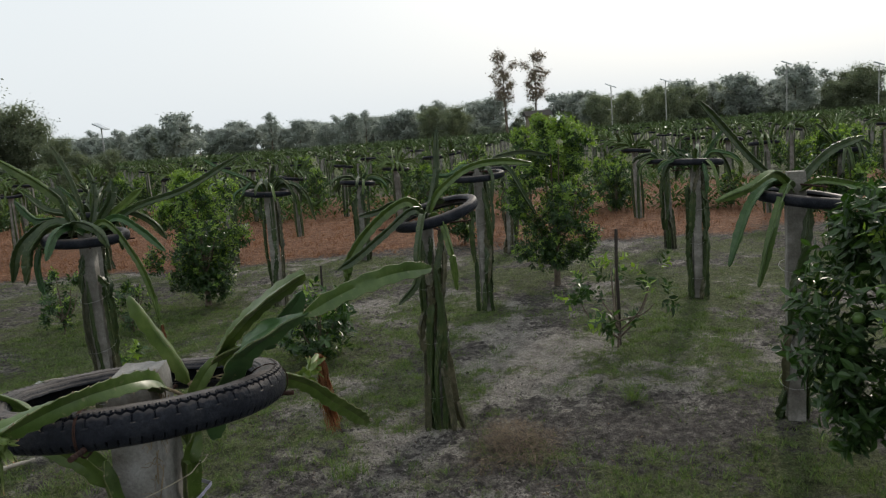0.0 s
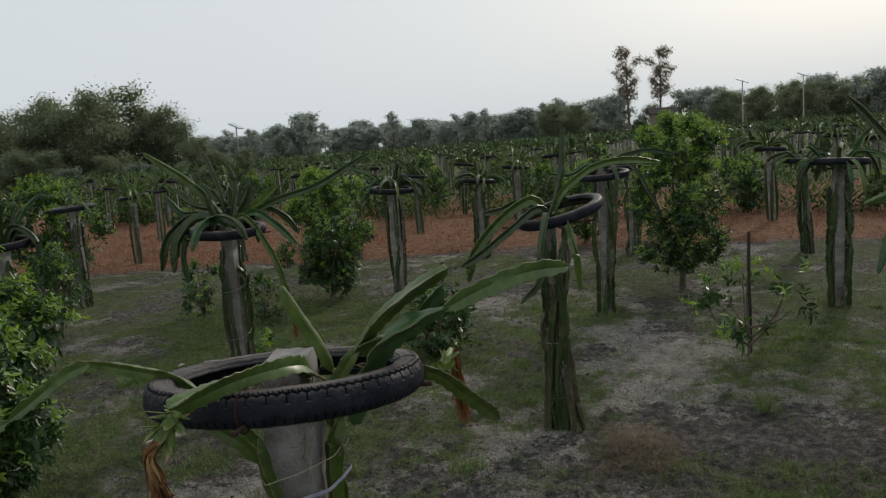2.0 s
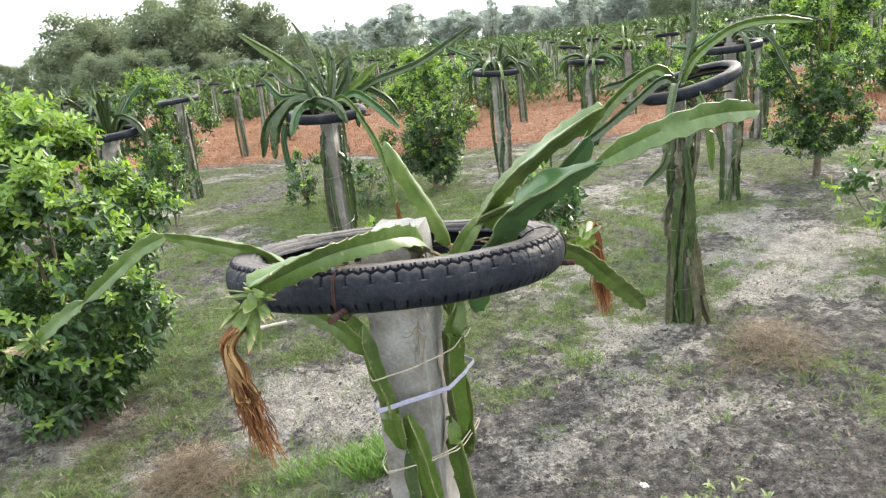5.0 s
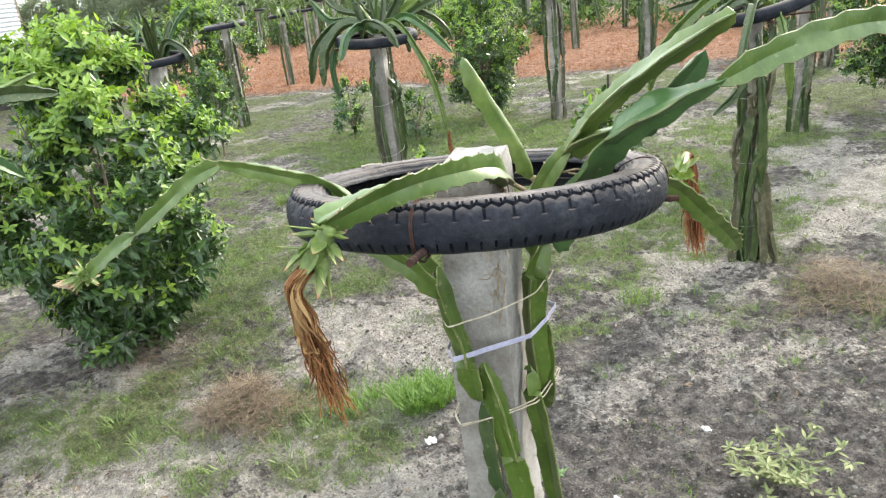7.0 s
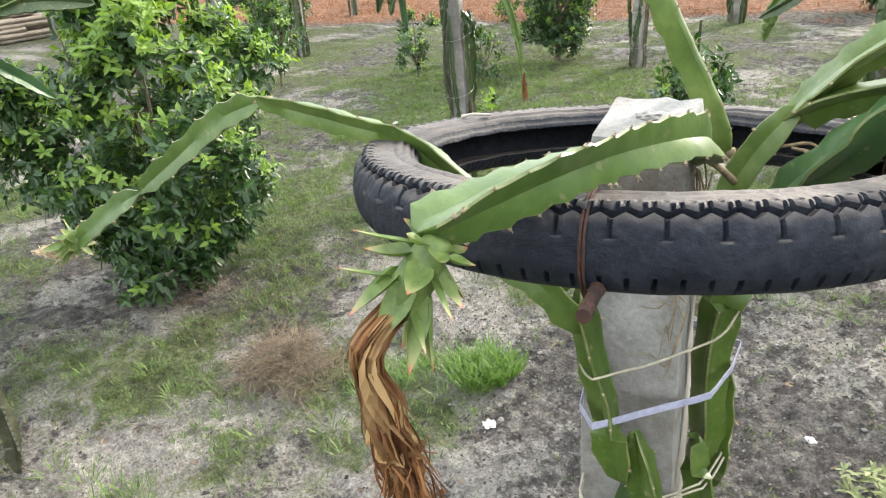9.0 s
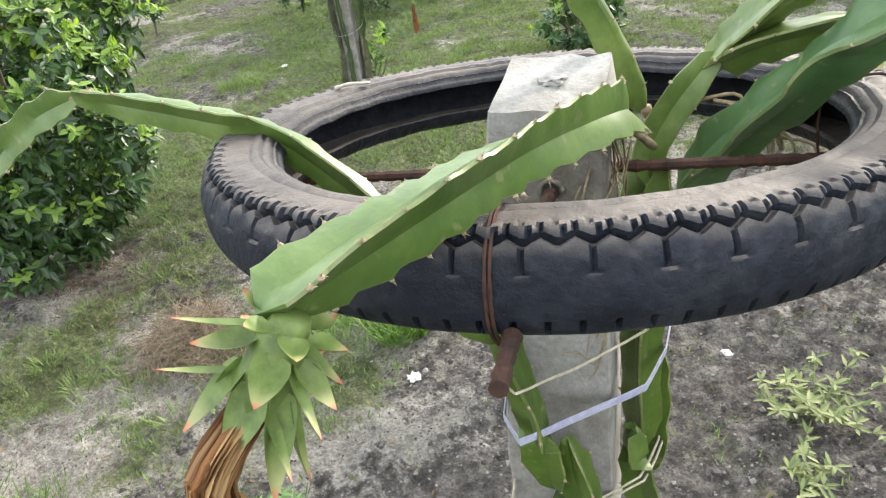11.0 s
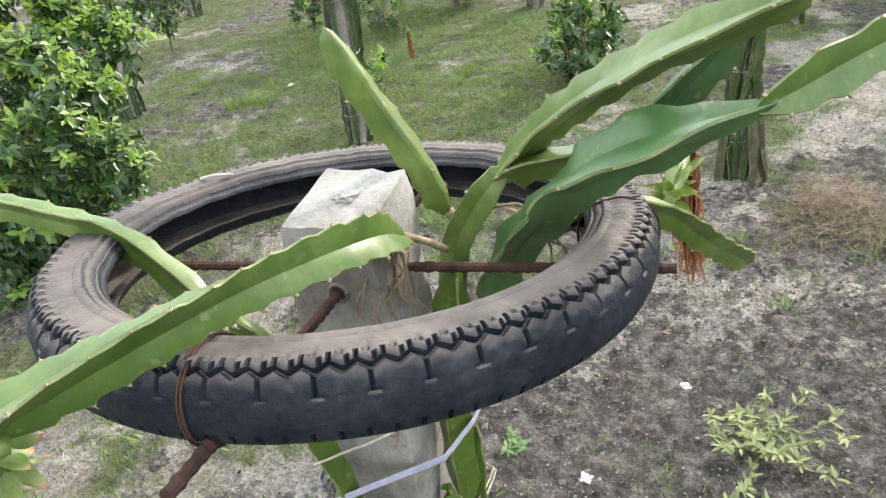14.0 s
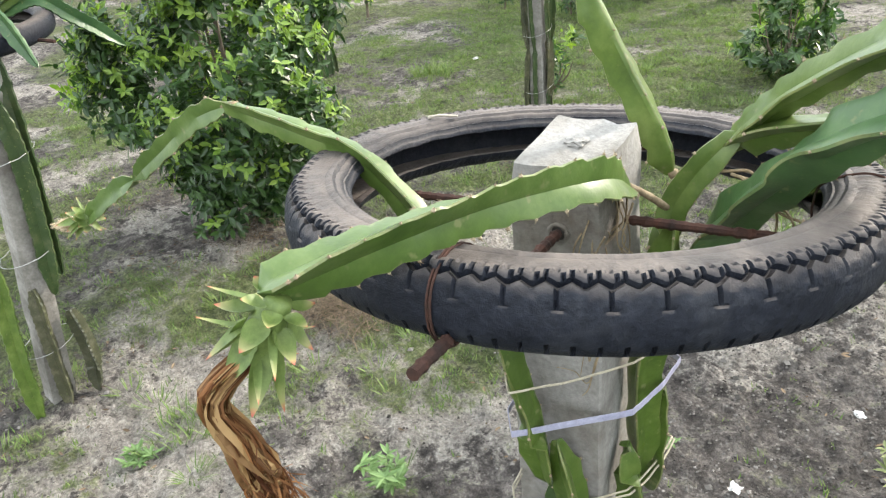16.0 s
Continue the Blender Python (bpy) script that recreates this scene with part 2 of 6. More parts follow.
def ground_material():
    m, n, l, b = material("field_soil", 0.95, 0, 0.2)
    co = n.new("ShaderNodeTexCoord").outputs["Object"]
    at = n.new("ShaderNodeAttribute")
    at.attribute_name = "cover"
    sep = n.new("ShaderNodeSeparateColor")
    l.new(at.outputs["Color"], sep.inputs[0])
    n1, n2, n3, n4, n5 = (noise_node(n, l, s, 8, 0.72, co) for s in (2.2, 9, 34, 85, 15))
    soil = ramp(n, l, n5.outputs[0], [(0.34, (0.040, 0.036, 0.034)), (0.46, (0.095, 0.086, 0.081)), (0.57, (0.180, 0.164, 0.154)), (0.70, (0.36, 0.332, 0.312))])
    speck = ramp(n, l, n4.outputs[0], [(0.33, (0.42, 0.41, 0.40)), (0.5, (0.95, 0.94, 0.93)), (0.68, (1.5, 1.47, 1.43))])
    sand = ramp(n, l, n3.outputs[0], [(0.30, (0.20, 0.180, 0.160)), (0.5, (0.37, 0.342, 0.312)), (0.70, (0.57, 0.538, 0.498))])
    green = ramp(n, l, n3.outputs[0], [(0.3, (0.042, 0.060, 0.024)), (0.5, (0.110, 0.135, 0.056)), (0.72, (0.25, 0.26, 0.145))])
    red = ramp(n, l, n2.outputs[0], [(0.3, (0.13, 0.062, 0.038)), (0.5, (0.27, 0.135, 0.078)), (0.75, (0.42, 0.26, 0.165))])

    def cut(channel, noises, weight, lo, hi):
        last = None
        for out, amount in noises:
            a = n.new("ShaderNodeMath")
            a.operation = "MULTIPLY_ADD"
            l.new(out, a.inputs[0])
            a.inputs[1].default_value = amount
            if last:
                l.new(last, a.inputs[2])
            else:
                a.inputs[2].default_value = -0.5 * sum(q for _, q in noises)
            last = a.outputs[0]
        w = n.new("ShaderNodeMath")
        w.operation = "MULTIPLY_ADD"
        l.new(sep.outputs[channel], w.inputs[0])
        w.inputs[1].default_value = weight
        l.new(last, w.inputs[2])
        mr = n.new("ShaderNodeMapRange")
        mr.interpolation_type = "SMOOTHSTEP"
        mr.inputs[1].default_value, mr.inputs[2].default_value = lo, hi
        l.new(w.outputs[0], mr.inputs[0])
        return mr.outputs[0]

    c = mix(n, l, cut(1, ((n2.outputs[0], 1.6), (n5.outputs[0], 1.4), (n3.outputs[0], 1.2)), 0.9, 0.22, 0.62), soil.outputs[0], sand.outputs[0])
    c = mix(n, l, cut(0, ((n2.outputs[0], 1.4), (n5.outputs[0], 1.8), (n3.outputs[0], 1.6)), 0.9, 0.15, 0.75), c, green.outputs[0])
    c = mix(n, l, cut(2, ((n2.outputs[0], 1.0), (n5.outputs[0], 1.0)), 1.0, 0.25, 0.8), c, red.outputs[0])
    n6 = noise_node(n, l, 5.5, 10, 0.78, co)
    blotch = ramp(n, l, n6.outputs[0], [(0.36, (0.52, 0.52, 0.53)), (0.5, (0.95, 0.95, 0.95)), (0.64, (1.35, 1.34, 1.32))])
    c = mix(n, l, 0.9, c, blotch.outputs[0], "MULTIPLY")
    l.new(mix(n, l, 0.95, c, speck.outputs[0], "MULTIPLY"), b.inputs["Base Color"])
    add = n.new("ShaderNodeMath")
    add.operation = "MULTIPLY_ADD"
    l.new(n3.outputs[0], add.inputs[0])
    add.inputs[1].default_value = 1.6
    l.new(n4.outputs[0], add.inputs[2])
    bump(n, l, b, add.outputs[0], 1.0, 0.06)
    return m


M_GROUND = ground_material()


# ---------------- builders ----------------
def mesh_of(name, verts, faces, mat, smooth=False):
    me = bpy.data.meshes.new(name)
    me.from_pydata([tuple(v) for v in verts], [], [tuple(f) for f in faces])
    me.materials.append(mat)
    if smooth:
        me.polygons.foreach_set("use_smooth", [True] * len(me.polygons))
    me.update()
    if smooth == "ribs":
        me.set_sharp_from_angle(angle=radians(38))
    return me


def part(name, me, parent=None, label="", kind=""):
    ob = new(name, me)
    ob.parent = parent
    return tagged(ob, label, kind=kind)


def thing(name, label, category, m=None, group="", kind=""):
    ob = new(name)
    ob.empty_display_size = 0.1
    if m:
        ob.matrix_basis = m
    return tagged(ob, label, category, group, kind)


class Geo:
    """Vertices and faces gathered for one mesh."""

    def __init__(self):
        self.v, self.f = [], []

    def add(self, verts, faces):
        o = len(self.v)
        self.v.extend(verts)
        self.f.extend([tuple(i + o for i in f) for f in faces])

    def mesh(self, name, mat, smooth=False):
        return mesh_of(name, self.v, self.f, mat, smooth)


def smooth_path(points, n):
    """A Catmull-Rom curve through the points, at n even steps of its parameter."""
    p = [Vector(q) for q in points]
    p = [2 * p[0] - p[1]] + p + [2 * p[-1] - p[-2]]
    out, k = [], len(p) - 3
    for i in range(n):
        u = i / (n - 1) * k
        j = min(int(u), k - 1)
        t = u - j
        a, b, c, d = p[j:j + 4]
        out.append(0.5 * ((2 * b) + (c - a) * t + (2 * a - 5 * b + 4 * c - d) * t * t + (3 * b - a - 3 * c + d) * t ** 3))
    return out


def frames_along(path, up=Vector((0, 0, 1))):
    out = []
    for i, p in enumerate(path):
        d = (path[min(i + 1, len(path) - 1)] - path[max(i - 1, 0)]).normalized()
        side = d.cross(up)
        if side.length < 0.15:
            side = d.cross(Vector((0.3, 1, 0)))
        side.normalize()
        if out and side.dot(out[-1][2]) < 0:
            side = -side
        out.append((p, d, side, side.cross(d).normalized()))
    return out


def tube(points, radius, n=24, sides=7, wobble=0.0, seed=0, ring=None):
    """A round rod, twine or root along the points. radius: a number or (start, end)."""
    r0, r1 = radius if isinstance(radius, tuple) else (radius, radius)
    rng = random.Random(seed)
    g = Geo()
    fr = frames_along(smooth_path(points, n))
    verts, faces = [], []
    for i, (p, d, s, u) in enumerate(fr):
        r = (r0 + (r1 - r0) * i / (n - 1)) * (1 + wobble * (rng.random() - 0.5))
        if ring:
            r *= ring(i)
        verts += [p + r * (math.cos(a) * s + math.sin(a) * u) for a in (2 * math.pi * k / sides for k in range(sides))]
    for i in range(n - 1):
        for k in range(sides):
            a, b = i * sides + k, i * sides + (k + 1) % sides
            faces.append((a, b, b + sides, a + sides))
    faces += [tuple(reversed(range(sides))), tuple(range((n - 1) * sides, n * sides))]
    g.add(verts, faces)
    return g


def stem(points, width, seed=0, n=None, pitch=0.036, roll=0.0, taper=(0.55, 0.5), ribs=3, flat=1.0, scallop=0.28, thick=0.18, coarse=False, twist=0.0, wave=0.06):
    """A climbing-cactus stem: thin wavy ribs round a core. Returns its geometry and the places of its areoles.
    width: across the ribs; roll: degrees by which the first rib leans from up; flat: how far the last rib stands out."""
    rng = random.Random(seed)
    raw = smooth_path(points, 40)
    length = sum((raw[i + 1] - raw[i]).length for i in range(39))
    n = n or (8 if coarse else max(14, int(length / 0.006)))
    fr = frames_along(smooth_path(points, n))
    g, spots = Geo(), []
    verts, faces = [], []
    phase = [rng.random() for _ in range(ribs)]
    per = ribs * 3 if coarse else ribs * 5
    waves = [rng.uniform(0, 6.28) for _ in range(ribs)]
    for i, (p, d, s, u) in enumerate(fr):
        t = i / (n - 1)
        end = min(1.0, taper[0] + (1 - taper[0]) * min(1, t / 0.12)) * min(1.0, taper[1] + (1 - taper[1]) * min(1, (1 - t) / 0.14))
        along = t * length
        for k in range(ribs):
            a = radians(roll + twist * t) + 2 * math.pi * k / ribs
            q = (along / pitch + phase[k]) % 1.0
            saw = 1 - scallop * (q if q < 0.75 else (1 - q) * 3) - 0.04 * math.sin(along * 23 + waves[k])
            r = width * 0.5 * end * (saw if not coarse else 1 - (0.24 if n < 20 else 0.12) * (i % 2))
            if k == ribs - 1:
                r *= flat
            core = width * thick * end * 0.5
            lean = wave * math.sin(along * 37 + waves[k]) + 0.4 * wave * math.sin(along * 90 + waves[k])
            out = math.cos(a + lean) * u + math.sin(a + lean) * s
            side = -math.sin(a) * u + math.cos(a) * s
            edge = 0.05 * width if coarse else 0.028 * width
            tip = p + r * out
            b = a + math.pi / ribs
            valley = p + core * 0.72 * (math.cos(b) * u + math.sin(b) * s)
            if coarse:
                verts += [tip - edge * side, tip + edge * side, valley]
            else:
                mid = p + (0.48 * r + 0.25 * core) * out
                verts += [mid - side * core * 0.48, tip - edge * 0.8 * side, tip + edge * 0.8 * side, mid + side * core * 0.48, valley]
            if not coarse and q < (fr[1][0] - fr[0][0]).length / pitch and 0 < i < n - 1:
                spots.append((tip + 0.0005 * out, out))
    for i in range(n - 1):
        for k in range(per):
            a, b = i * per + k, i * per + (k + 1) % per
            faces.append((a, b, b + per, a + per))
    c0, c1 = len(verts), len(verts) + 1
    verts += [fr[0][0] - fr[0][1] * width * 0.06, fr[-1][0] + fr[-1][1] * width * 0.22]
    for k in range(per):
        faces.append((c0, (k + 1) % per, k))
        faces.append((c1, (n - 1) * per + k, (n - 1) * per + (k + 1) % per))
    g.add(verts, faces)
    return g, spots


OCTA_F = [(0, 2, 4), (2, 1, 4), (1, 3, 4), (3, 0, 4), (2, 0, 5), (1, 2, 5), (3, 1, 5), (0, 3, 5)]


def areole_mesh(spots, size, seed):
    rng = random.Random(seed)
    g = Geo()
    for p, d in spots:
        r = size * rng.uniform(0.6, 1.3)
        c = p
        g.add([c + Vector(v) * r for v in ((1, 0, 0), (-1, 0, 0), (0, 1, 0), (0, -1, 0), (0, 0, 1), (0, 0, -1))], OCTA_F)
        for _ in range(2):
            s = (d + Vector((rng.uniform(-.6, .6), rng.uniform(-.6, .6), rng.uniform(-.6, .6)))).normalized()
            w = s.orthogonal().normalized() * r * 0.25
            g.add([c - w, c + w, c + s * r * 2.2], [(0, 1, 2)])
    return g


def blade(base, direction, length, width, normal, curl, segs=3, cup=0.0, bias=0.8):
    """A pointed leaf: rows across its length, bent by curl, with a keel."""
    d, nrm = direction.normalized(), normal.normalized()
    side = d.cross(nrm).normalized()
    nrm = side.cross(d).normalized()
    v, f = [base], []
    for i in range(1, segs):
        t = i / segs
        w = width * 0.5 * math.sin(math.pi * t ** bias) ** 0.8
        c = base + d * length * t + nrm * curl * length * t * t
        v += [c - side * w + nrm * cup * w, c - nrm * cup * w * 0.4, c + side * w + nrm * cup * w]
    v.append(base + d * length + nrm * curl * length)
    f += [(0, 2, 1), (0, 3, 2)]
    for i in range(segs - 2):
        o = 1 + 3 * i
        f += [(o, o + 1, o + 4, o + 3), (o + 1, o + 2, o + 5, o + 4)]
    o = 1 + 3 * (segs - 2)
    e = len(v) - 1
    f += [(o, o + 1, e), (o + 1, o + 2, e)]
    return v, f


def tyre_mesh(R, half, depth, pitches, per, rows, tread=True, mat=None):
    """A worn motorcycle tyre lying flat: an open, rounded C section turned round the z axis, with cut tread."""
    steps = pitches * per
    rc, hd = R - depth / 2, depth / 2
    sect = []

    def at(a, sx, sz, k=1.0):
        c, s = math.cos(a), math.sin(a)
        return rc + hd * sx * math.copysign(abs(c) ** 0.72, c), half * sz * math.copysign(abs(s) ** 0.85, s) * k

    side = 14 if tread else 3

    def lip(i):
        """Moulded rings on the sidewall."""
        return 1.0 if not tread else (1.0, 1.0, 0.955, 1.02, 1.03, 0.965, 1.0, 1.0, 0.95, 1.035, 0.955, 1.0, 1.08, 1.03)[i % 14]

    for i in range(side):                      # lower sidewall, from the bead outward
        sect.append((*at(radians(-158 + 78 * i / side), 1, 1), None))
    for i in range(rows + 1):                  # tread and shoulders
        w = -1 + 2 * i / rows
        sect.append((*at(radians(80 * w), 1, 1), w))
    for i in range(side):                      # upper sidewall
        sect.append((*at(radians(80 + 78 * (i + 1) / side), 1, 1, lip(i)), None))
    for i in range(7 if tread else 3):         # the hollow inside
        n = 6 if tread else 2
        sect.append((*at(radians(150 - 300 * i / n), 0.80, 0.80), None))
    m = len(sect)
    v, f = [], []
    for j in range(steps):
        a = 2 * math.pi * j / steps
        jp = j % per
        ph = jp / per
        tri = abs(2 * ((ph * 2) % 1.0) - 1)
        worn = 0.75 + 0.5 * noise.noise(Vector((math.cos(a) * 4, math.sin(a) * 4, 3.0)))
        line = 0.56 + 0.17 * tri
        for r, z, w in sect:
            cut = 0.0
            if tread and w is not None:
                # the rows of the mesh follow the zigzag groove
                if 0.30 < w < 0.96:
                    w2 = 0.30 + (w - 0.30) * (line - 0.30) / 0.345 if w < 0.645 else line + (w - 0.645) * (0.96 - line) / 0.315
                    r, z = at(radians(80 * w2), 1, 1)
                if abs(w - 0.645) < 0.035:
                    cut = 0.0042
                elif 0.22 < w < 0.645 and jp == per // 4:
                    cut = 0.0042 * worn
                elif 0.17 < w < 0.23 and 0.10 < ph < 0.40:
                    cut = 0.0016 * worn
                elif 0.645 < w < 0.90 and jp % (per // 2) == 0:
                    cut = 0.0030 * worn
                elif 0.68 < w < 0.80 and jp % (per // 2) == 6:
                    cut = 0.0012 * worn
                elif 0.84 < w < 0.97 and jp % (per // 2) in (3, 4):
                    cut = 0.0014 * worn
                elif -0.66 < w < -0.30 and jp % (per // 2) == 1:
                    cut = 0.0052
                elif w > 0.645:
                    cut = -0.0030 * math.sin(math.pi * min(1, max(0, (w - 0.645) / 0.325))) * abs(math.sin(math.pi * ph * 2)) ** 0.5
            out = Vector((r - rc, z)).normalized() if cut else Vector((0, 0))
            rr, zz = r - cut * out.x, z - cut * out.y
            wear = (0.0009 * noise.noise(Vector((math.cos(a) * 9, math.sin(a) * 9, z * 60))) + 0.0005 * noise.noise(Vector((math.cos(a) * 40, math.sin(a) * 40, z * 150)))) if tread else 0
            v.append(((rr + wear) * math.cos(a), (rr + wear) * math.sin(a), zz + wear))
    for j in range(steps):
        k = (j + 1) % steps
        for i in range(m):
            i2 = (i + 1) % m
            f.append((j * m + i, k * m + i, k * m + i2, j * m + i2))
    return mesh_of("tyre", v, f, mat or M_RUBBER, "ribs")


def post_mesh(w, h, mat, seed, rows=40, flare=0.0, rough=0.0025, deep=1.0, slope=0.0):
    """A cast square post with worn corners and a rough top."""
    rng = random.Random(seed)
    side = []
    k = 6
    c = w / 2
    for s in range(4):
        a = Matrix.Rotation(s * math.pi / 2, 2)
        for i in range(k):
            x = c * (-0.955, -0.6, -0.2, 0.2, 0.6, 0.955)[i]
            y = -c
            q = a @ Vector((x, y))
            side.append(Vector((q.x, q.y * deep)))
    m = len(side)
    v, f = [], []
    for r in range(rows + 1):
        z = h * r / rows
        for q in side:
            nz = noise.noise(Vector((q.x * 25 + seed, q.y * 25, z * 9))) + 0.6 * noise.noise(Vector((q.x * 70, q.y * 70 + seed, z * 60)))
            s = (1 + nz * rough / c) * (1 + flare * min(1, (h - z) / 0.35) + 0.5 * flare * (h - z) / h)
            edge = 1 - 0.06 * max(0, (z - h + 0.02) / 0.02)
            v.append((q.x * s * edge, q.y * s * edge, z + slope * q.y * max(0, 1 - (h - z) / 0.08) + (0.004 * noise.noise(Vector((q.x * 60, q.y * 60, seed))) if r == rows else 0)))
    for r in range(rows):
        for i in range(m):
            j = (i + 1) % m
            f.append((r * m + i, r * m + j, (r + 1) * m + j, (r + 1) * m + i))
    # rough top, ring by ring
    last = rows * m
    for t in (0.72, 0.45, 0.2):
        o = len(v)
        for q in side:
            v.append((q.x * t, q.y * t, h + slope * q.y * t + 0.004 * noise.noise(Vector((q.x * t * 90, q.y * t * 90, seed + 3)))))
        for i in range(m):
            j = (i + 1) % m
            f.append((last + i, last + j, o + j, o + i))
        last = o
    f.append(tuple(range(last, last + m)))
    return mesh_of("shaft", v, f, mat, "ribs")


def loop_round(points, radius, n=64, sides=6, seed=0, mat=None, flat=None, sag=0.003):
    """A tie that runs round the given points, closed."""
    rng = random.Random(seed)
    pts = [Vector(p) for p in points]
    pts = pts + [pts[0]]
    g = Geo()
    out = []
    per = max(2, n // (len(pts) - 1))
    for a, b in zip(pts, pts[1:]):
        for i in range(per):
            t = i / per
            q = a.lerp(b, t)
            q.z -= sag * math.sin(math.pi * t) + rng.uniform(-0.0006, 0.0006)
            out.append(q)
    m = len(out)
    verts, faces = [], []
    for i, p in enumerate(out):
        d = (out[(i + 1) % m] - out[i - 1]).normalized()
        s = d.cross(Vector((0, 0, 1))).normalized()
        u = s.cross(d).normalized()
        for k in range(sides):
            a = 2 * math.pi * k / sides
            ru, rs = (flat or (radius, radius))
            verts.append(p + rs * math.cos(a) * s + ru * math.sin(a) * u)
    for i in range(m):
        for k in range(sides):
            a, b = i * sides + k, i * sides + (k + 1) % sides
            c, d2 = ((i + 1) % m) * sides + k, ((i + 1) % m) * sides + (k + 1) % sides
            faces.append((a, b, d2, c))
    g.add(verts, faces)
    return g


# ---------------- ground ----------------
U, V = Vector((-2.33, -0.40, 0)), Vector((-0.70, 3.37, 0))      # steps along and across the rows of posts


def fbm(x, y, s, seed=0.0):
    return noise.fractal(Vector((x * s + seed, y * s - seed, seed)), 1.0, 2.0, 4)


def rows_of(x, y):
    """Place in the field, counted in posts along a row and in rows."""
    det = U.x * V.y - V.x * U.y
    return (x * V.y - V.x * y) / det, (U.x * y - x * U.y) / det


def blob(x, y, cx, cy, r):
    return math.exp(-((x - cx) ** 2 + (y - cy) ** 2) / (r * r))


def cover(x, y):
    """How much grass, sand and red dry growth covers the soil, each from 0 to 1."""
    i, j = rows_of(x, y)
    edge = 3.0 - 0.11 * (i - 0.6) + 0.25 * fbm(x, y, 0.5, 3.0)
    red = min(1, max(0, (j - edge) * 3.0)) * min(1, max(0, (j - i * 0.1) - 1))
    red *= 1 - min(1, max(0, (j - 6.0 + 0.4 * fbm(x, y, 0.3, 8.0)) / 1.2))
    g = 0.45 + 0.95 * fbm(x, y, 0.9, 1.0) + 0.40 * fbm(x, y, 3.2, 6.0) + 0.25 * fbm(x, y, 8.0, 11.0)
    s = 0.27 + 0.90 * fbm(x, y, 0.7, 9.0) + 0.40 * fbm(x, y, 2.6, 12.0) + 0.30 * fbm(x, y, 7.0, 14.0)
    d = blob(x, y, -0.75, 1.75, 0.9) + 0.8 * blob(x, y, 0.3, 1.6, 0.9) + 0.6 * blob(x, y, -0.1, 3.0, 0.7)
    s += 0.8 * blob(x, y, -0.35, 5.0, 0.75) + 0.5 * blob(x, y, 0.5, 4.4, 0.6) + 0.55 * blob(x, y, -1.8, 1.6, 0.5) + 0.6 * blob(x, y, -1.3, 0.6, 0.4) + 0.5 * blob(x, y, -4.8, -0.4, 0.7) + 0.45 * blob(x, y, -2.2, 0.2, 1.0) + 0.35 * blob(x, y, -1.0, 5.6, 1.0) + 0.35 * blob(x, y, -0.4, 4.4, 0.9) + 0.5 * blob(x, y, -5.6, 1.6, 1.2) + 0.4 * blob(x, y, -1.5, 0.6, 0.5)
    g += 0.5 * blob(x, y, -4.5, 4.5, 2.2) + 0.4 * blob(x, y, 1.2, 8.3, 1.5) - 0.35 * blob(x, y, -2.1, 0.4, 0.9) - 0.45 * d - 0.25 * blob(x, y, -1.0, 5.6, 0.9) - 0.2 * blob(x, y, -0.4, 4.4, 0.8)
    s -= 0.35 * d
    lawn = min(1, max(0, (y - 2.2 + 0.25 * (x + 3)) / 1.0)) * (1 - min(1, blob(x, y, -0.4, 4.9, 1.3) + blob(x, y, -0.4, 3.1, 0.6)))
    g += 0.12 * lawn + 0.45 * fbm(x, y, 1.7, 21.0)
    s += 0.04 * lawn + 0.45 * fbm(x, y, 2.1, 27.0) + 0.8 * blob(x, y, -0.68, 1.68, 0.30) + 0.35 * blob(x, y, -1.26, 2.44, 0.30) + 0.5 * blob(x, y, -0.95, 0.85, 0.30) + 0.4 * blob(x, y, -2.25, 1.47, 0.35) + 0.4 * blob(x, y, -2.7, 0.15, 0.3)
    g -= 0.30 * blob(x, y, 0.5, 2.3, 1.1) + 0.25 * blob(x, y, -0.2, 2.4, 0.7) + 0.3 * blob(x, y, -0.68, 1.68, 0.5) + 0.35 * blob(x, y, -1.0, 0.85, 0.35)
    if j > 6:
        g += 0.35
    if red > 0.2:
        g *= 0.3
        s *= 0.3
    return max(0, min(1, g)), max(0, min(1, s)), red


def axis(lo, hi, step, far, fine):
    a, x = [], lo
    while x < hi:
        a.append(x)
        x += fine[2] if fine[0] < x < fine[1] else step
    left, right, d = [], [], step
    x = a[0]
    while x > -far:
        d *= 1.16
        x -= d
        left.append(x)
    d, x = step, a[-1]
    while x < far:
        d *= 1.16
        x += d
        right.append(x)
    return left[::-1] + a + right


def lump(x, y):
    near = 1 if abs(x) < 14 and abs(y) < 16 else 0.3
    return near * (0.024 * fbm(x, y, 1.1, 2.0) + 0.021 * fbm(x, y, 4.5, 4.0) + 0.015 * fbm(x, y, 11.0, 7.0) + (0.012 * fbm(x, y, 24.0, 3.0) if -3 < x < 2 and -1 < y < 4 else 0) + 0.012 * blob(x, y, -0.75, 1.75, 0.8) * fbm(x, y, 12.0, 5.0))


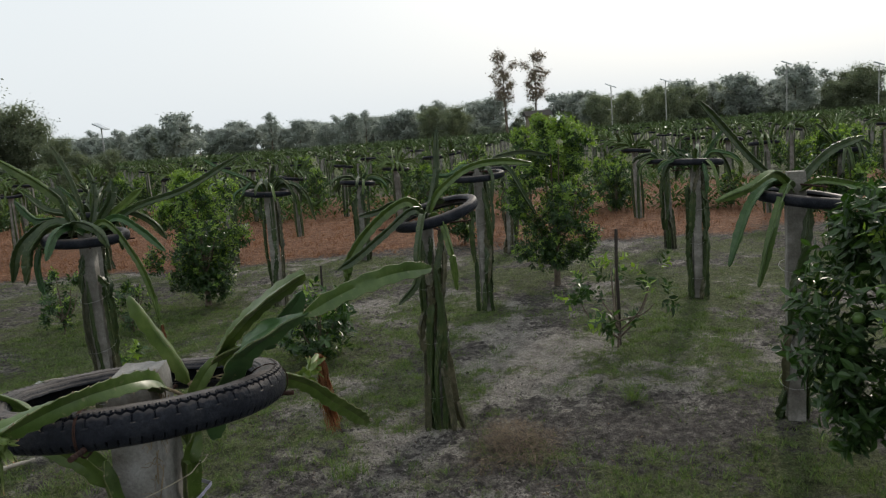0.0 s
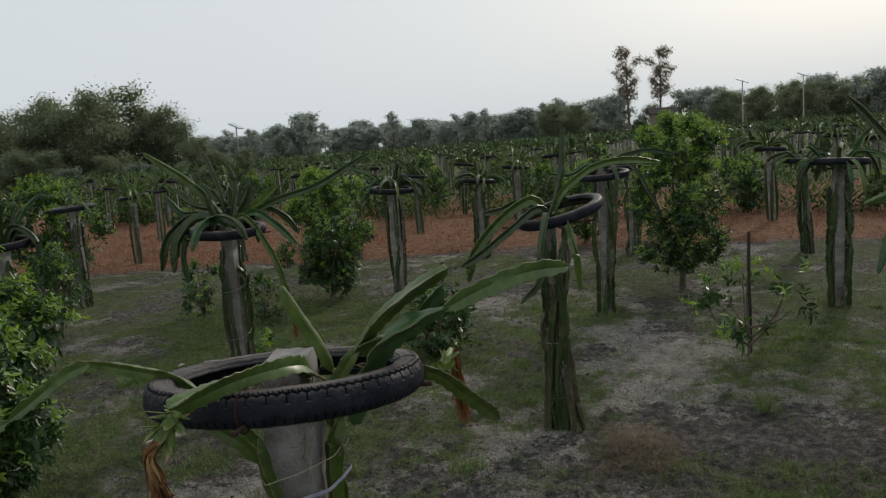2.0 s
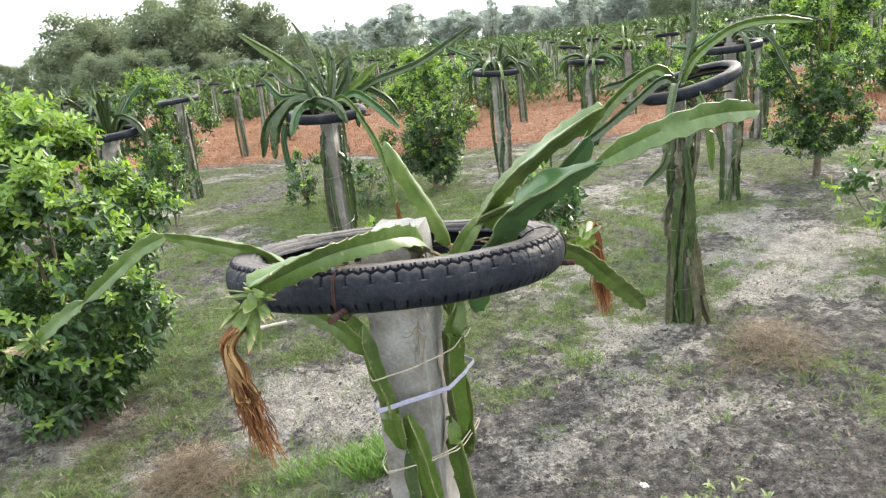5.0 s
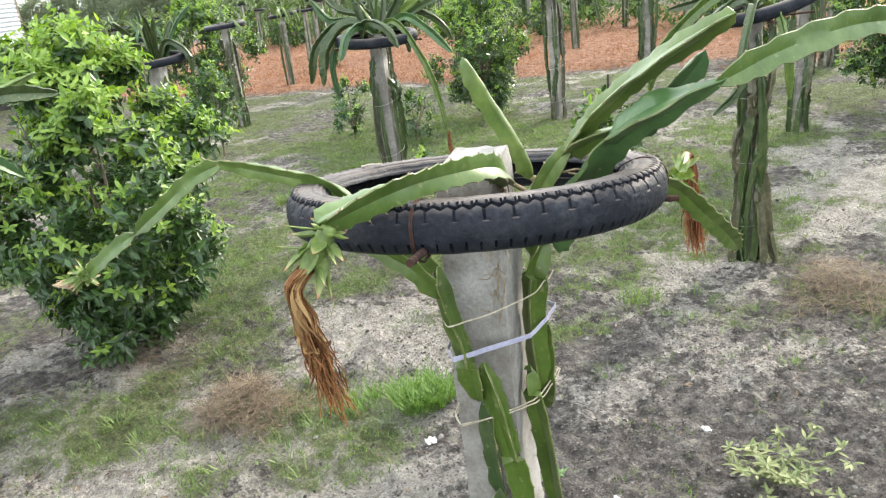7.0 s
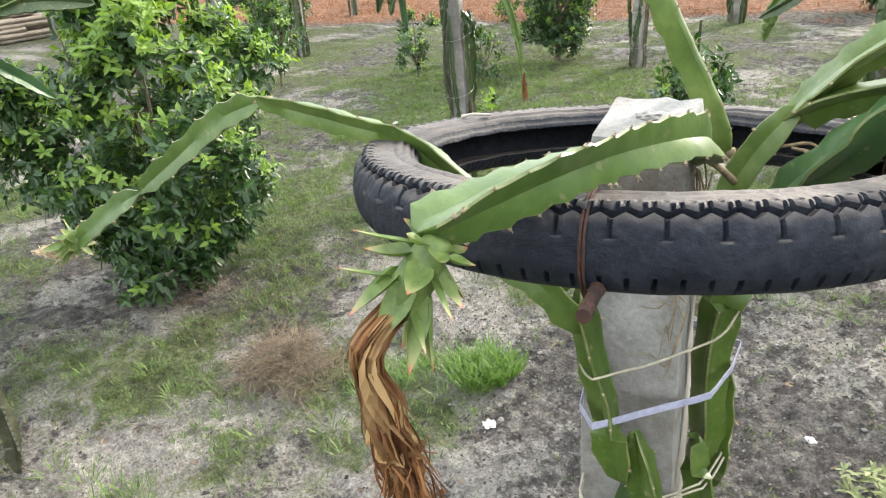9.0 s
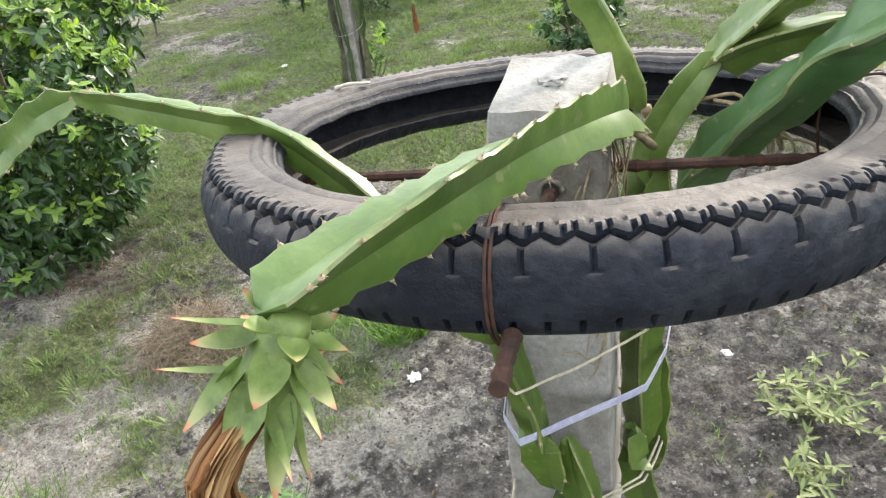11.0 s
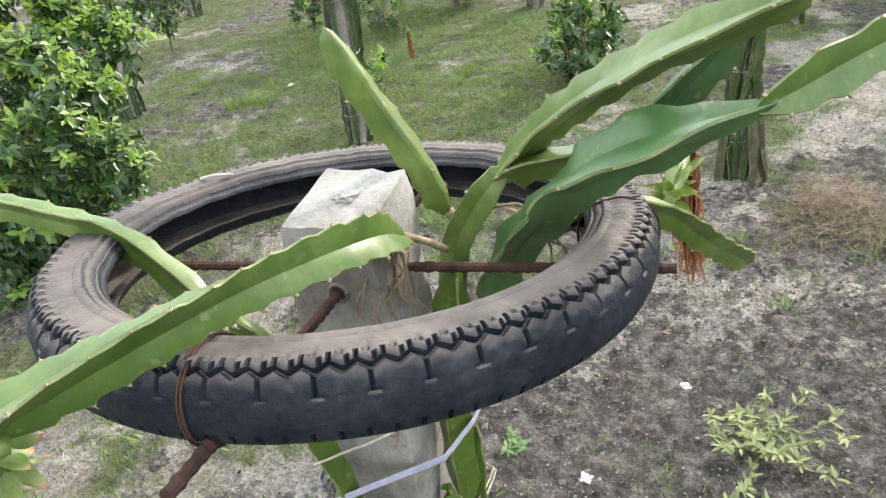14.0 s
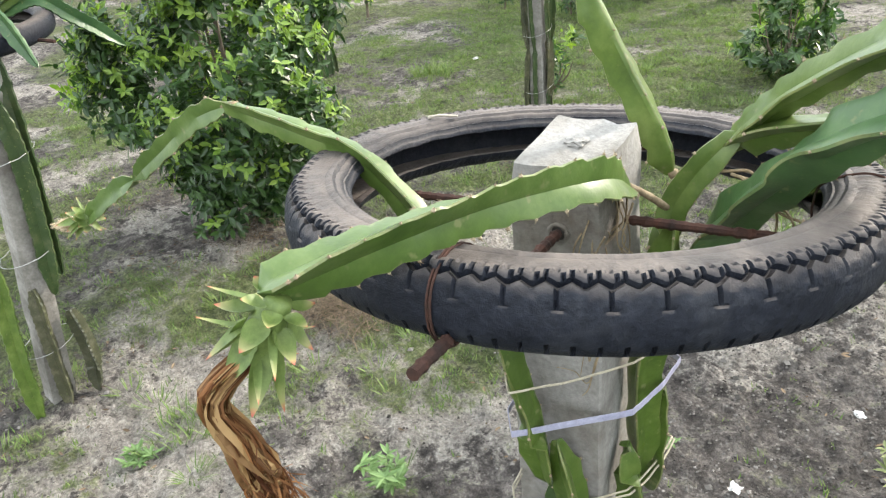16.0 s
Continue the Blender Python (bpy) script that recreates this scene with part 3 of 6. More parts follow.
def build_ground():
    xs, ys = axis(-7.5, 4.5, 0.07, 700, (-2.6, 1.5, 0.021)), axis(-4.2, 9.5, 0.07, 700, (-0.6, 3.4, 0.021))
    v = [(x, y, lump(x, y)) for y in ys for x in xs]
    w = len(xs)
    f = [(r * w + c, r * w + c + 1, (r + 1) * w + c + 1, (r + 1) * w + c) for r in range(len(ys) - 1) for c in range(w - 1)]
    me = mesh_of("ground", v, f, M_GROUND, True)
    at = me.color_attributes.new("cover", "FLOAT_COLOR", "POINT")
    col = np.ones((len(v), 4), dtype=np.float32)
    col[:, :3] = [cover(x, y) for x, y, _ in v]
    at.data.foreach_set("color", col.ravel())
    tagged(new("ground", me), "sandy grey farm soil with thin grass and a red dry strip", "ground", kind="structure")


build_ground()


# ---------------- the near post, its tyre and its plant ----------------
def hero_post():
    root = thing("concrete_post", "square grey concrete post with a rough chipped top", "post", pose(0.031, -0.001, 0, 0, 0, 21), "dragon fruit posts")
    part("shaft", post_mesh(0.0865, 1.525, M_CONCRETE, 5, 70, 0.10, 0.0025, 1.19, 0.10), root)
    bm = bmesh.new()
    bmesh.ops.create_uvsphere(bm, u_segments=18, v_segments=8, radius=0.0115)
    for v in bm.verts:
        k = 1 + 0.5 * noise.noise(v.co * 160)
        v.co = Vector((v.co.x * k, v.co.y * k * 0.9, v.co.z * 0.36 * k + 1.5262))
    me = bpy.data.meshes.new("bolt_cap")
    bm.to_mesh(me)
    bm.free()
    me.materials.append(M_CONCRETE)
    part("bolt_cap", me, root, "rough round cement lump on the post top")
    to_local = root.matrix_basis.inverted()

    def rod(a, b):
        a, b = to_local @ Vector(a), to_local @ Vector(b)
        g = tube([a, a.lerp(b, 0.33), a.lerp(b, 0.66), b], 0.0045, 150, 8, 0.25, 3, lambda i: 1.16 if i % 3 == 0 else 1.0)
        part("rebar", g.mesh("rebar", M_RUST), root, "rusty ribbed iron bar through the post")

    a, b = to_local @ Vector((0.160, -0.284, 1.490)), to_local @ Vector((-0.075, 0.232, 1.420))
    c = a.lerp(b, (-0.0530 - a.y) / (b.y - a.y))
    rim = tube([c + Vector((0.0085 * math.cos(q), 0, 0.0085 * math.sin(q))) for q in (k * math.pi / 8 for k in range(17))], 0.0022, 34, 7, 0.4, 2)
    part("hole_rim", rim.mesh("hole_rim", M_CONCRETE, True), root, "crumbled rim of the bar hole")
    # no hole is cut: a dark disc stands for the shade in it
    part("bar_hole", tube([c + Vector((0, y, 0)) for y in (0.009, 0.005, 0.002, -0.0008)], 0.0082, 5, 14).mesh("bar_hole", M_DARK), root, "dark disc standing for the shade in the bar's hole")
    rod((0.160, -0.284, 1.490), (-0.075, 0.232, 1.420))
    rod((0.284, 0.130, 1.452), (-0.245, -0.118, 1.440))
    return root


def hero_tyre():
    tilt = Vector((0, 0, 1)).rotation_difference(Vector((-0.065, 0.115, 1.0))).to_matrix().to_4x4()
    m = Matrix.Translation((0.025, 0.002, 1.473)) @ tilt
    root = thing("tyre", "worn black motorcycle tyre wired flat on the post", "tyre", m, "tyres on the posts")
    part("carcass", tyre_mesh(0.2743, 0.0315, 0.064, 50, 18, 48), root)

    def tie(ang):
        d = Vector((math.cos(ang), math.sin(ang), 0))
        pts = [d * r + Vector((0, 0, z)) for r, z in ((0.206, 0.0), (0.211, 0.022), (0.24, 0.0335), (0.262, 0.028), (0.2755, 0.012), (0.2758, -0.012), (0.264, -0.030), (0.243, -0.042), (0.212, -0.032))]
        pts.append(pts[0])
        part("tie_wire", tube(pts, 0.0011, 60, 5, 0.2).mesh("tie_wire", M_RUST), root, "rusty wire tie")

    tie(math.atan2(-0.245, 0.105))
    tie(math.atan2(-0.245, 0.105) + 0.009)
    tie(math.atan2(0.155, 0.24))
    return root


def hero_cactus():
    root = thing("dragon_fruit_cactus", "three-ribbed green dragon fruit cactus tied to a concrete post", "cactus", None, "dragon fruit plants")

    def grow(points, width, seed, mat=M_CACTUS, label="", **kw):
        kw.setdefault("thick", 0.40)
        g, spots = stem(points, width, seed, **kw)
        me = g.mesh("stem", mat, "ribs")
        rim = me.attributes.new("rim", "FLOAT", "POINT")
        rim.data.foreach_set("value", [1.0 if q % 5 in (1, 2) else 0.0 for q in range(len(g.v) - 2)] + [0.0, 0.0])
        ob = part("stem", me, root, label)
        part("areole", areole_mesh(spots, 0.0019, seed).mesh("areole", M_AREOLE), ob, "brown thorn cushions", "stuff")
        return ob

    # over the rim, with the withered flower at its tip
    grow([(0.080, 0.013, 1.489), (0.112, -0.065, 1.533), (0.110, -0.164, 1.551), (0.108, -0.252, 1.557), (0.086, -0.334, 1.545)], 0.0425, 11, roll=12.5, twist=-75.5, taper=(0.5, 0.95), pitch=0.026, scallop=0.24)
    # the one that leaves the ring on the far side and hangs down in two joints
    grow([(0.0, -0.075, 1.375), (-0.055, -0.102, 1.429), (-0.145, -0.127, 1.500), (-0.219, -0.159, 1.525), (-0.307, -0.198, 1.545)], 0.034, 12, roll=-28, twist=-18, taper=(0.8, 0.55), pitch=0.04)
    grow([(-0.306, -0.194, 1.545), (-0.36, -0.22, 1.522), (-0.425, -0.25, 1.474), (-0.483, -0.279, 1.431)], 0.035, 13, roll=-20, taper=(0.2, 0.2))
    grow([(-0.483, -0.279, 1.431), (-0.53, -0.305, 1.40), (-0.581, -0.331, 1.361)], 0.034, 14, roll=-10, taper=(0.2, 0.75))
    # the blade that stands up behind the post
    grow([(0.062, 0.100, 1.470), (0.050, 0.090, 1.515), (0.022, 0.066, 1.588), (-0.002, 0.044, 1.655)], 0.043, 15, roll=75, taper=(0.3, 0.6), flat=0.35, pitch=0.03)
    # thick foot and its long wavy blade
    grow([(0.072, 0.085, 1.36), (0.066, 0.093, 1.42), (0.080, 0.108, 1.465), (0.107, 0.129, 1.510)], 0.034, 16, roll=10, taper=(0.9, 0.7), thick=0.5, scallop=0.08)
    grow([(0.101, 0.135, 1.499), (0.155, 0.119, 1.556), (0.258, 0.088, 1.634), (0.379, 0.051, 1.699)], 0.042, 17, roll=-15, twist=-5, taper=(0.55, 0.6), flat=0.85, pitch=0.034, wave=0.10)
    grow([(0.107, 0.129, 1.508), (0.150, 0.128, 1.530), (0.205, 0.128, 1.548)], 0.046, 18, roll=80, taper=(0.3, 0.45), flat=0.4)
    # the broad shaded blade and the long one that goes on from its joint
    # the broad one's blue-green holds shade and the sky's reflection as colour
    grow([(0.095, 0.118, 1.35), (0.115, 0.110, 1.42), (0.188, 0.082, 1.509), (0.253, 0.068, 1.570), (0.352, 0.084, 1.618)], 0.060, 19, M_CACTUS_BLUE, "broad blade with shade and sky tint in its blue-green", roll=-10, twist=-34, taper=(0.5, 0.3), flat=0.85, pitch=0.05, wave=0.14)
    grow([(0.352, 0.084, 1.618), (0.400, 0.155, 1.645), (0.455, 0.25, 1.660), (0.502, 0.335, 1.655)], 0.045, 20, roll=16, taper=(0.25, 0.45), pitch=0.045)
    grow([(0.215, 0.142, 1.535), (0.258, 0.15, 1.588), (0.300, 0.162, 1.640)], 0.046, 21, M_CACTUS_BLUE, roll=70, taper=(0.5, 0.7), flat=0.5)
    # hanging down outside with the second withered flower
    grow([(0.13, 0.13, 1.44), (0.17, 0.21, 1.452), (0.205, 0.29, 1.416), (0.225, 0.365, 1.348), (0.226, 0.46, 1.28), (0.219, 0.542, 1.219)], 0.046, 22, roll=70, taper=(0.6, 0.4), flat=0.5)
    # climbing up the post, some in a green darkened for the tyre's shade
    grow([(-0.045, -0.160, 1.442), (-0.010, -0.143, 1.415), (0.009, -0.127, 1.393), (0.030, -0.109, 1.352)], 0.034, 23, M_CACTUS, roll=30, taper=(0.8, 0.5))
    grow([(0.030, -0.102, 1.392), (0.040, -0.096, 1.323), (0.051, -0.087, 1.257), (0.060, -0.080, 1.178)], 0.048, 24, M_CACTUS_SHADED, roll=96, taper=(0.35, 0.6), flat=0.45, pitch=0.045, scallop=0.16)
    grow([(0.073, -0.076, 1.235), (0.087, -0.068, 1.154), (0.101, -0.060, 1.069), (0.112, -0.055, 0.965), (0.118, -0.06, 0.82)], 0.042, 25, M_CACTUS_SHADED, roll=64, taper=(0.3, 0.6), pitch=0.04, scallop=0.16)
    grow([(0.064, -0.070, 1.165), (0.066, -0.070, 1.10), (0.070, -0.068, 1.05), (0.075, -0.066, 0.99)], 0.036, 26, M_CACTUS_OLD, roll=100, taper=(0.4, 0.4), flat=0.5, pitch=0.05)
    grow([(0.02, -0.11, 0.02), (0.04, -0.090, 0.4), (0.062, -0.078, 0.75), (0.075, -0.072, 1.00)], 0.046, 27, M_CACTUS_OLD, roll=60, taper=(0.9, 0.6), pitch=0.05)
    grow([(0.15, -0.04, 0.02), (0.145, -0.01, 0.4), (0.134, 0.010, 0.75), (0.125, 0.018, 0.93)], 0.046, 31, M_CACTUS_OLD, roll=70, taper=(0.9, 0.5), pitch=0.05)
    grow([(0.097, 0.004, 1.198), (0.107, 0.008, 1.126), (0.115, 0.014, 1.05), (0.123, 0.019, 0.93)], 0.044, 28, M_CACTUS_SHADED, roll=104, taper=(0.35, 0.6), flat=0.5, pitch=0.05, scallop=0.16)
    grow([(0.100, 0.055, 1.445), (0.106, 0.035, 1.384), (0.099, 0.029, 1.331), (0.095, 0.026, 1.265), (0.097, 0.026, 1.195), (0.098, 0.026, 1.150)], 0.047, 29, M_CACTUS_SHADED, roll=84, taper=(0.3, 0.3), flat=0.6, pitch=0.05, scallop=0.18)
    grow([(0.098, 0.052, 1.26), (0.102, 0.050, 1.20), (0.102, 0.046, 1.155), (0.100, 0.042, 1.11)], 0.040, 32, M_CACTUS_SHADED, roll=95, taper=(0.4, 0.5), flat=0.5, pitch=0.05)
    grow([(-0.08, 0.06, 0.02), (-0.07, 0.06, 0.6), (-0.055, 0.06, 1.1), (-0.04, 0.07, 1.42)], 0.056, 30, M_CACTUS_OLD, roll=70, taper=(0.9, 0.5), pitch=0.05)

    # woody joints between stems
    for a, b, r in (((0.080, 0.013, 1.491), (0.088, 0.060, 1.455), 0.0036), ((0.062, 0.100, 1.472), (0.072, 0.104, 1.445), 0.005), ((-0.300, -0.191, 1.545), (-0.325, -0.203, 1.538), 0.004)):
        part("joint", tube([a, Vector(a).lerp(Vector(b), 0.5) + Vector((0, 0, 0.002)), b], r, 8, 7, 0.3).mesh("joint", M_ROOT, True), root, "brown woody joint")
    # thread-like aerial roots at the post's corner
    rng = random.Random(4)
    for k in range(16):
        x, y = 0.082 + rng.uniform(-0.012, 0.012), -0.006 + rng.uniform(-0.03, 0.035)
        top = 1.505 - rng.uniform(0, 0.03)
        ln = rng.uniform(0.04, 0.11)
        pts = [(x, y, top)] + [(x + rng.uniform(-0.012, 0.014), y + rng.uniform(-0.018, 0.018), top - ln * t) for t in (0.35, 0.7, 1.0)]
        part("aerial_root", tube(pts, (0.0011, 0.0005), 14, 4).mesh("aerial_root", M_ROOT), root)
    for k in range(4):
        a = Vector((0.105 + 0.01 * k, 0.118, 1.478))
        pts = [a, a + Vector((0.03, 0.005, 0.004 - 0.01 * k)), a + Vector((0.045 + 0.006 * k, 0.0, -0.03)), a + Vector((0.04 + 0.01 * k, -0.004, -0.075))]
        part("aerial_root", tube(pts, (0.0018, 0.0009), 16, 5).mesh("aerial_root", M_ROOT), root)

    # roots that wind across the front of the post
    for k in range(9):
        z = 1.30 + 0.016 * k + rng.uniform(-0.01, 0.01)
        a, b = rng.uniform(0.5, 0.85), rng.uniform(0.95, 1.1)
        pts = [(0.012 + 0.082 * q - 0.002, -0.0690 + 0.031 * q - 0.003, z + dz) for q, dz in ((a, rng.uniform(-0.03, 0.0)), (a * 0.6 + b * 0.4, rng.uniform(-0.02, 0.01)), (a * 0.3 + b * 0.7, rng.uniform(-0.01, 0.03)), (b, rng.uniform(0.0, 0.06)))]
        part("aerial_root", tube(pts, (0.0005, 0.0009), 16, 4).mesh("aerial_root", M_ROOT), root)

    withered_flower(root, (0.096, -0.333, 1.541), (0.0775, -0.360, 1.494), (0.080, -0.356, 1.325), 0.023, 8, M_DRY, True, (0.086, -0.388, 1.488))
    withered_flower(root, (0.200, 0.300, 1.412), (0.176, 0.405, 1.436), (0.176, 0.447, 1.250), 0.020, 9, M_DRY_RED, False)
    withered_flower(root, (-0.580, -0.331, 1.362), (-0.606, -0.346, 1.354), (-0.628, -0.359, 1.348), 0.018, 10, M_BUD, False)
    return root


def withered_flower(root, base, neck, end, size, seed, mat, red_tips, bow=None):
    """A spent bloom: green scales round the ovary, then a hanging tassel of dry petals."""
    rng = random.Random(seed)
    base, neck, end = Vector(base), Vector(neck), Vector(end)
    d = (neck - base).normalized()
    ln = (neck - base).length
    fr = frames_along(smooth_path([base, base.lerp(neck, 0.35), base.lerp(neck, 0.7), neck], 14))
    g = Geo()
    verts, faces = [], []
    for i, (p, t, s, u) in enumerate(fr):
        q = i / 13
        r = size * (0.22 + 0.34 * math.sin(math.pi * min(1, q * 0.8 + 0.12)))
        verts += [p + r * (math.cos(a) * s + math.sin(a) * u) for a in (2 * math.pi * k / 12 for k in range(12))]
    for i in range(13):
        for k in range(12):
            a, b = i * 12 + k, i * 12 + (k + 1) % 12
            faces.append((a, b, b + 12, a + 12))
    faces += [tuple(reversed(range(12))), tuple(range(13 * 12, 14 * 12))]
    g.add(verts, faces)
    flower = part("withered_flower", g.mesh("withered_flower", M_BRACT, True), root, "spent dragon fruit bloom with green scales")
    s0, u0 = fr[5][2], fr[5][3]
    down = Vector((0, 0, -1))
    def scale(q, a, out_by, along, length, wide, curl, mat=None):
        p = base + d * ln * q
        out = math.cos(a) * s0 + math.sin(a) * u0
        v, f = blade(p + out * size * 0.38, out * out_by + d * along + down * 0.15, length, wide, out - d * 0.3, curl, 8, 0.45, 0.6)
        me = mesh_of("scale", v, f, mat or M_BRACT, True)
        at = me.attributes.new("tip", "FLOAT", "POINT")
        at.data.foreach_set("value", [0.0] + [(1 + k // 3) / 8 for k in range(len(v) - 2)] + [1.0])
        part("scale", me, flower)

    if red_tips:
        for k in range(6):                     # short scales that curl up round the top
            scale(0.06 + 0.01 * k, k * 1.05 + rng.uniform(-0.2, 0.2), 1.0, 0.2, rng.uniform(0.014, 0.021), rng.uniform(0.013, 0.016), rng.uniform(0.35, 0.7))
        for k in range(6):                     # broad scales that spread below them
            scale(0.22 + 0.015 * k, k * 1.05 + 0.5 + rng.uniform(-0.2, 0.2), 0.9, 0.75, rng.uniform(0.022, 0.029), rng.uniform(0.016, 0.020), rng.uniform(0.25, 0.5))
        for k in range(7):                     # long scales that lie along the tube
            scale(0.38 + 0.03 * k, k * 0.9 + rng.uniform(-0.2, 0.2), rng.uniform(0.18, 0.42), 0.95, rng.uniform(0.034, 0.052), rng.uniform(0.016, 0.021), rng.uniform(0.02, 0.30))
        for k in range(6):                     # slim tips that bend outward
            scale(0.15 + 0.14 * k, 1.3 + k * 2.1, 0.95, 0.30, rng.uniform(0.034, 0.046), 0.0062, rng.uniform(0.05, 0.35))
    else:
        for k in range(10):
            scale(0.03 + 0.028 * k, k * 2.4 + rng.uniform(-0.2, 0.2), 1.0, 0.05 + 0.05 * k, size * rng.uniform(0.7, 1.1), size * rng.uniform(0.55, 0.72), rng.uniform(0.3, 0.65))
        for k in range(8):
            scale(0.35 + 0.05 * k, k * 2.4 + 0.9, 0.30, 0.9, size * rng.uniform(1.3, 1.8), size * rng.uniform(0.5, 0.66), rng.uniform(0.15, 0.40))
        for k in range(3):
            scale(0.30 + 0.11 * k, 1.3 + k * 2.1, 0.9, 0.35, size * rng.uniform(1.5, 2.1), size * 0.24, rng.uniform(0.05, 0.3))
    tassel, broad = Geo(), Geo()
    bow = Vector(bow) if bow else neck + d * size * 0.7 + Vector((0, 0, -size * 0.5))
    for k in range(330):
        wide = k < (80 if red_tips else 46)
        a, r = rng.uniform(0, 6.28), size * rng.uniform(0.1, 0.55)
        off = (math.cos(a) * s0 + math.sin(a) * u0) * r
        a1, r1 = rng.uniform(0, 6.28), size * rng.uniform(0.1, 0.85)
        off1 = Vector((math.cos(a1), math.sin(a1), 0)) * r1
        t1 = rng.uniform(0.4, 0.8) if wide else rng.uniform(0.6, 1.12)
        p1 = bow.lerp(end, 0.45) + off * 0.6 + off1 * 0.4
        p2 = bow.lerp(end, t1) + off1 * (0.6 if wide else 1.25)
        kinks = [Vector((rng.uniform(-1, 1), rng.uniform(-1, 1), rng.uniform(-0.4, 0.4))) * size * 0.36 for _ in range(4)]
        path = smooth_path([neck - d * size * 0.5 + off * 0.7, bow + off * 0.8, bow.lerp(p1, 0.5) + off * 0.5 + kinks[0] * 0.6, p1 + kinks[1], p1.lerp(p2, 0.5) + kinks[2], p2 + kinks[3]], 17)
        w = rng.uniform(0.0014, 0.0036) if wide else rng.uniform(0.0003, 0.0013)
        side = Vector((math.cos(a), math.sin(a), 0.3)).cross(end - neck).normalized()
        other = side.cross(end - neck).normalized()
        vs = []
        for i, q in enumerate(path):
            ww = w * (0.45 + 0.55 * math.sin(math.pi * (0.15 + 0.8 * i / 16)))
            tw = side * ww * math.cos(i * 0.5 + a) + other * ww * math.sin(i * 0.5 + a)
            vs += [q - tw, q + tw]
        (broad if wide else tassel).add(vs, [(2 * i, 2 * i + 1, 2 * i + 3, 2 * i + 2) for i in range(16)])
    part("dry_petals", tassel.mesh("dry_petals", mat), flower, "hanging tassel of dry brown threads", "stuff")
    part("dry_petals", broad.mesh("dry_petals", M_TAN if red_tips else mat), flower, "withered tan petals", "stuff")
    return flower


def hero_ties():
    outer = lambda z, k=1.0: [(0.053, -0.119 * k, z), (0.117 * k, -0.014, z + 0.006), (0.115 * k, 0.034, z + 0.012), (0.102 * k, 0.080, z + 0.012), (0.03, 0.098, z + 0.008), (-0.030, 0.072, z), (-0.022, -0.012, z - 0.004), (0.024, -0.098, z - 0.002)]
    t = thing("tie_strap", "pale lilac plastic strap round post and stems", "strap")
    part("band", loop_round(outer(1.258), 0.003, 70, 6, 1, None, (0.0046, 0.0007), 0.0).mesh("band", M_STRAP), t)
    for z, seed, k in ((1.304, 2, 1.0), (1.152, 4, 1.0), (1.142, 5, 0.97), (0.80, 6, 1.0), (0.42, 8, 1.05)):
        t = thing("twine", "pale natural twine tied round post and stems", "twine", None, "ties on the post")
        lean = random.Random(seed).uniform(-0.16, 0.16)
        part("strand", loop_round([(x, y, q + lean * x) for x, y, q in outer(z, k)], 0.0012, 84, 6, seed, None, None, 0.004).mesh("strand", M_TWINE), t)


hero_post()
hero_tyre()
hero_cactus()
hero_ties()


# ---------------- the other posts of the plantation ----------------
def climbing_stems(rng, root, h, coarse, joined=None, count=4, fat=0.88):
    """Old stems up the post: each a chain of joints, some grown away from it."""
    for k in range(count):
        a = 2 * math.pi * k / count + rng.uniform(-0.5, 0.5)
        z, top = 0.0, h * rng.uniform(0.75, 0.98)
        r = rng.uniform(0.076, 0.102) * fat
        while z < top - 0.1:
            z1 = min(top, z + (top if coarse else rng.uniform(0.22, 0.60)))
            r1 = max(0.052, r - rng.uniform(-0.02, 0.03) * fat)
            a1 = a + rng.uniform(-0.8, 0.8)
            bulge = rng.uniform(-0.01, 0.035) * fat
            am = (a + a1) / 2
            pts = [(r * math.cos(a), r * math.sin(a), z - 0.05), ((r + bulge) * math.cos(am), (r + bulge) * math.sin(am), z + (z1 - z) * rng.uniform(0.3, 0.6)), (r1 * math.cos(a1), r1 * math.sin(a1), z1)]
            g, _ = stem(pts, rng.uniform(0.05, 0.095) * fat, rng.randint(0, 999), n=13 if not coarse else 5, roll=math.degrees(a) + rng.uniform(-60, 60), coarse=True, thick=0.4, taper=(0.4, 0.3), twist=rng.uniform(-60, 60))
            if joined is not None:
                joined.add(g.v, g.f)
            else:
                part("climbing_stem", g.mesh("climbing_stem", rng.choice((M_CACTUS_OLD, M_CACTUS_WOODY, M_CACTUS_OLD))), root)
            z, r, a = z1, r1 + rng.uniform(0, 0.02) * fat, a1


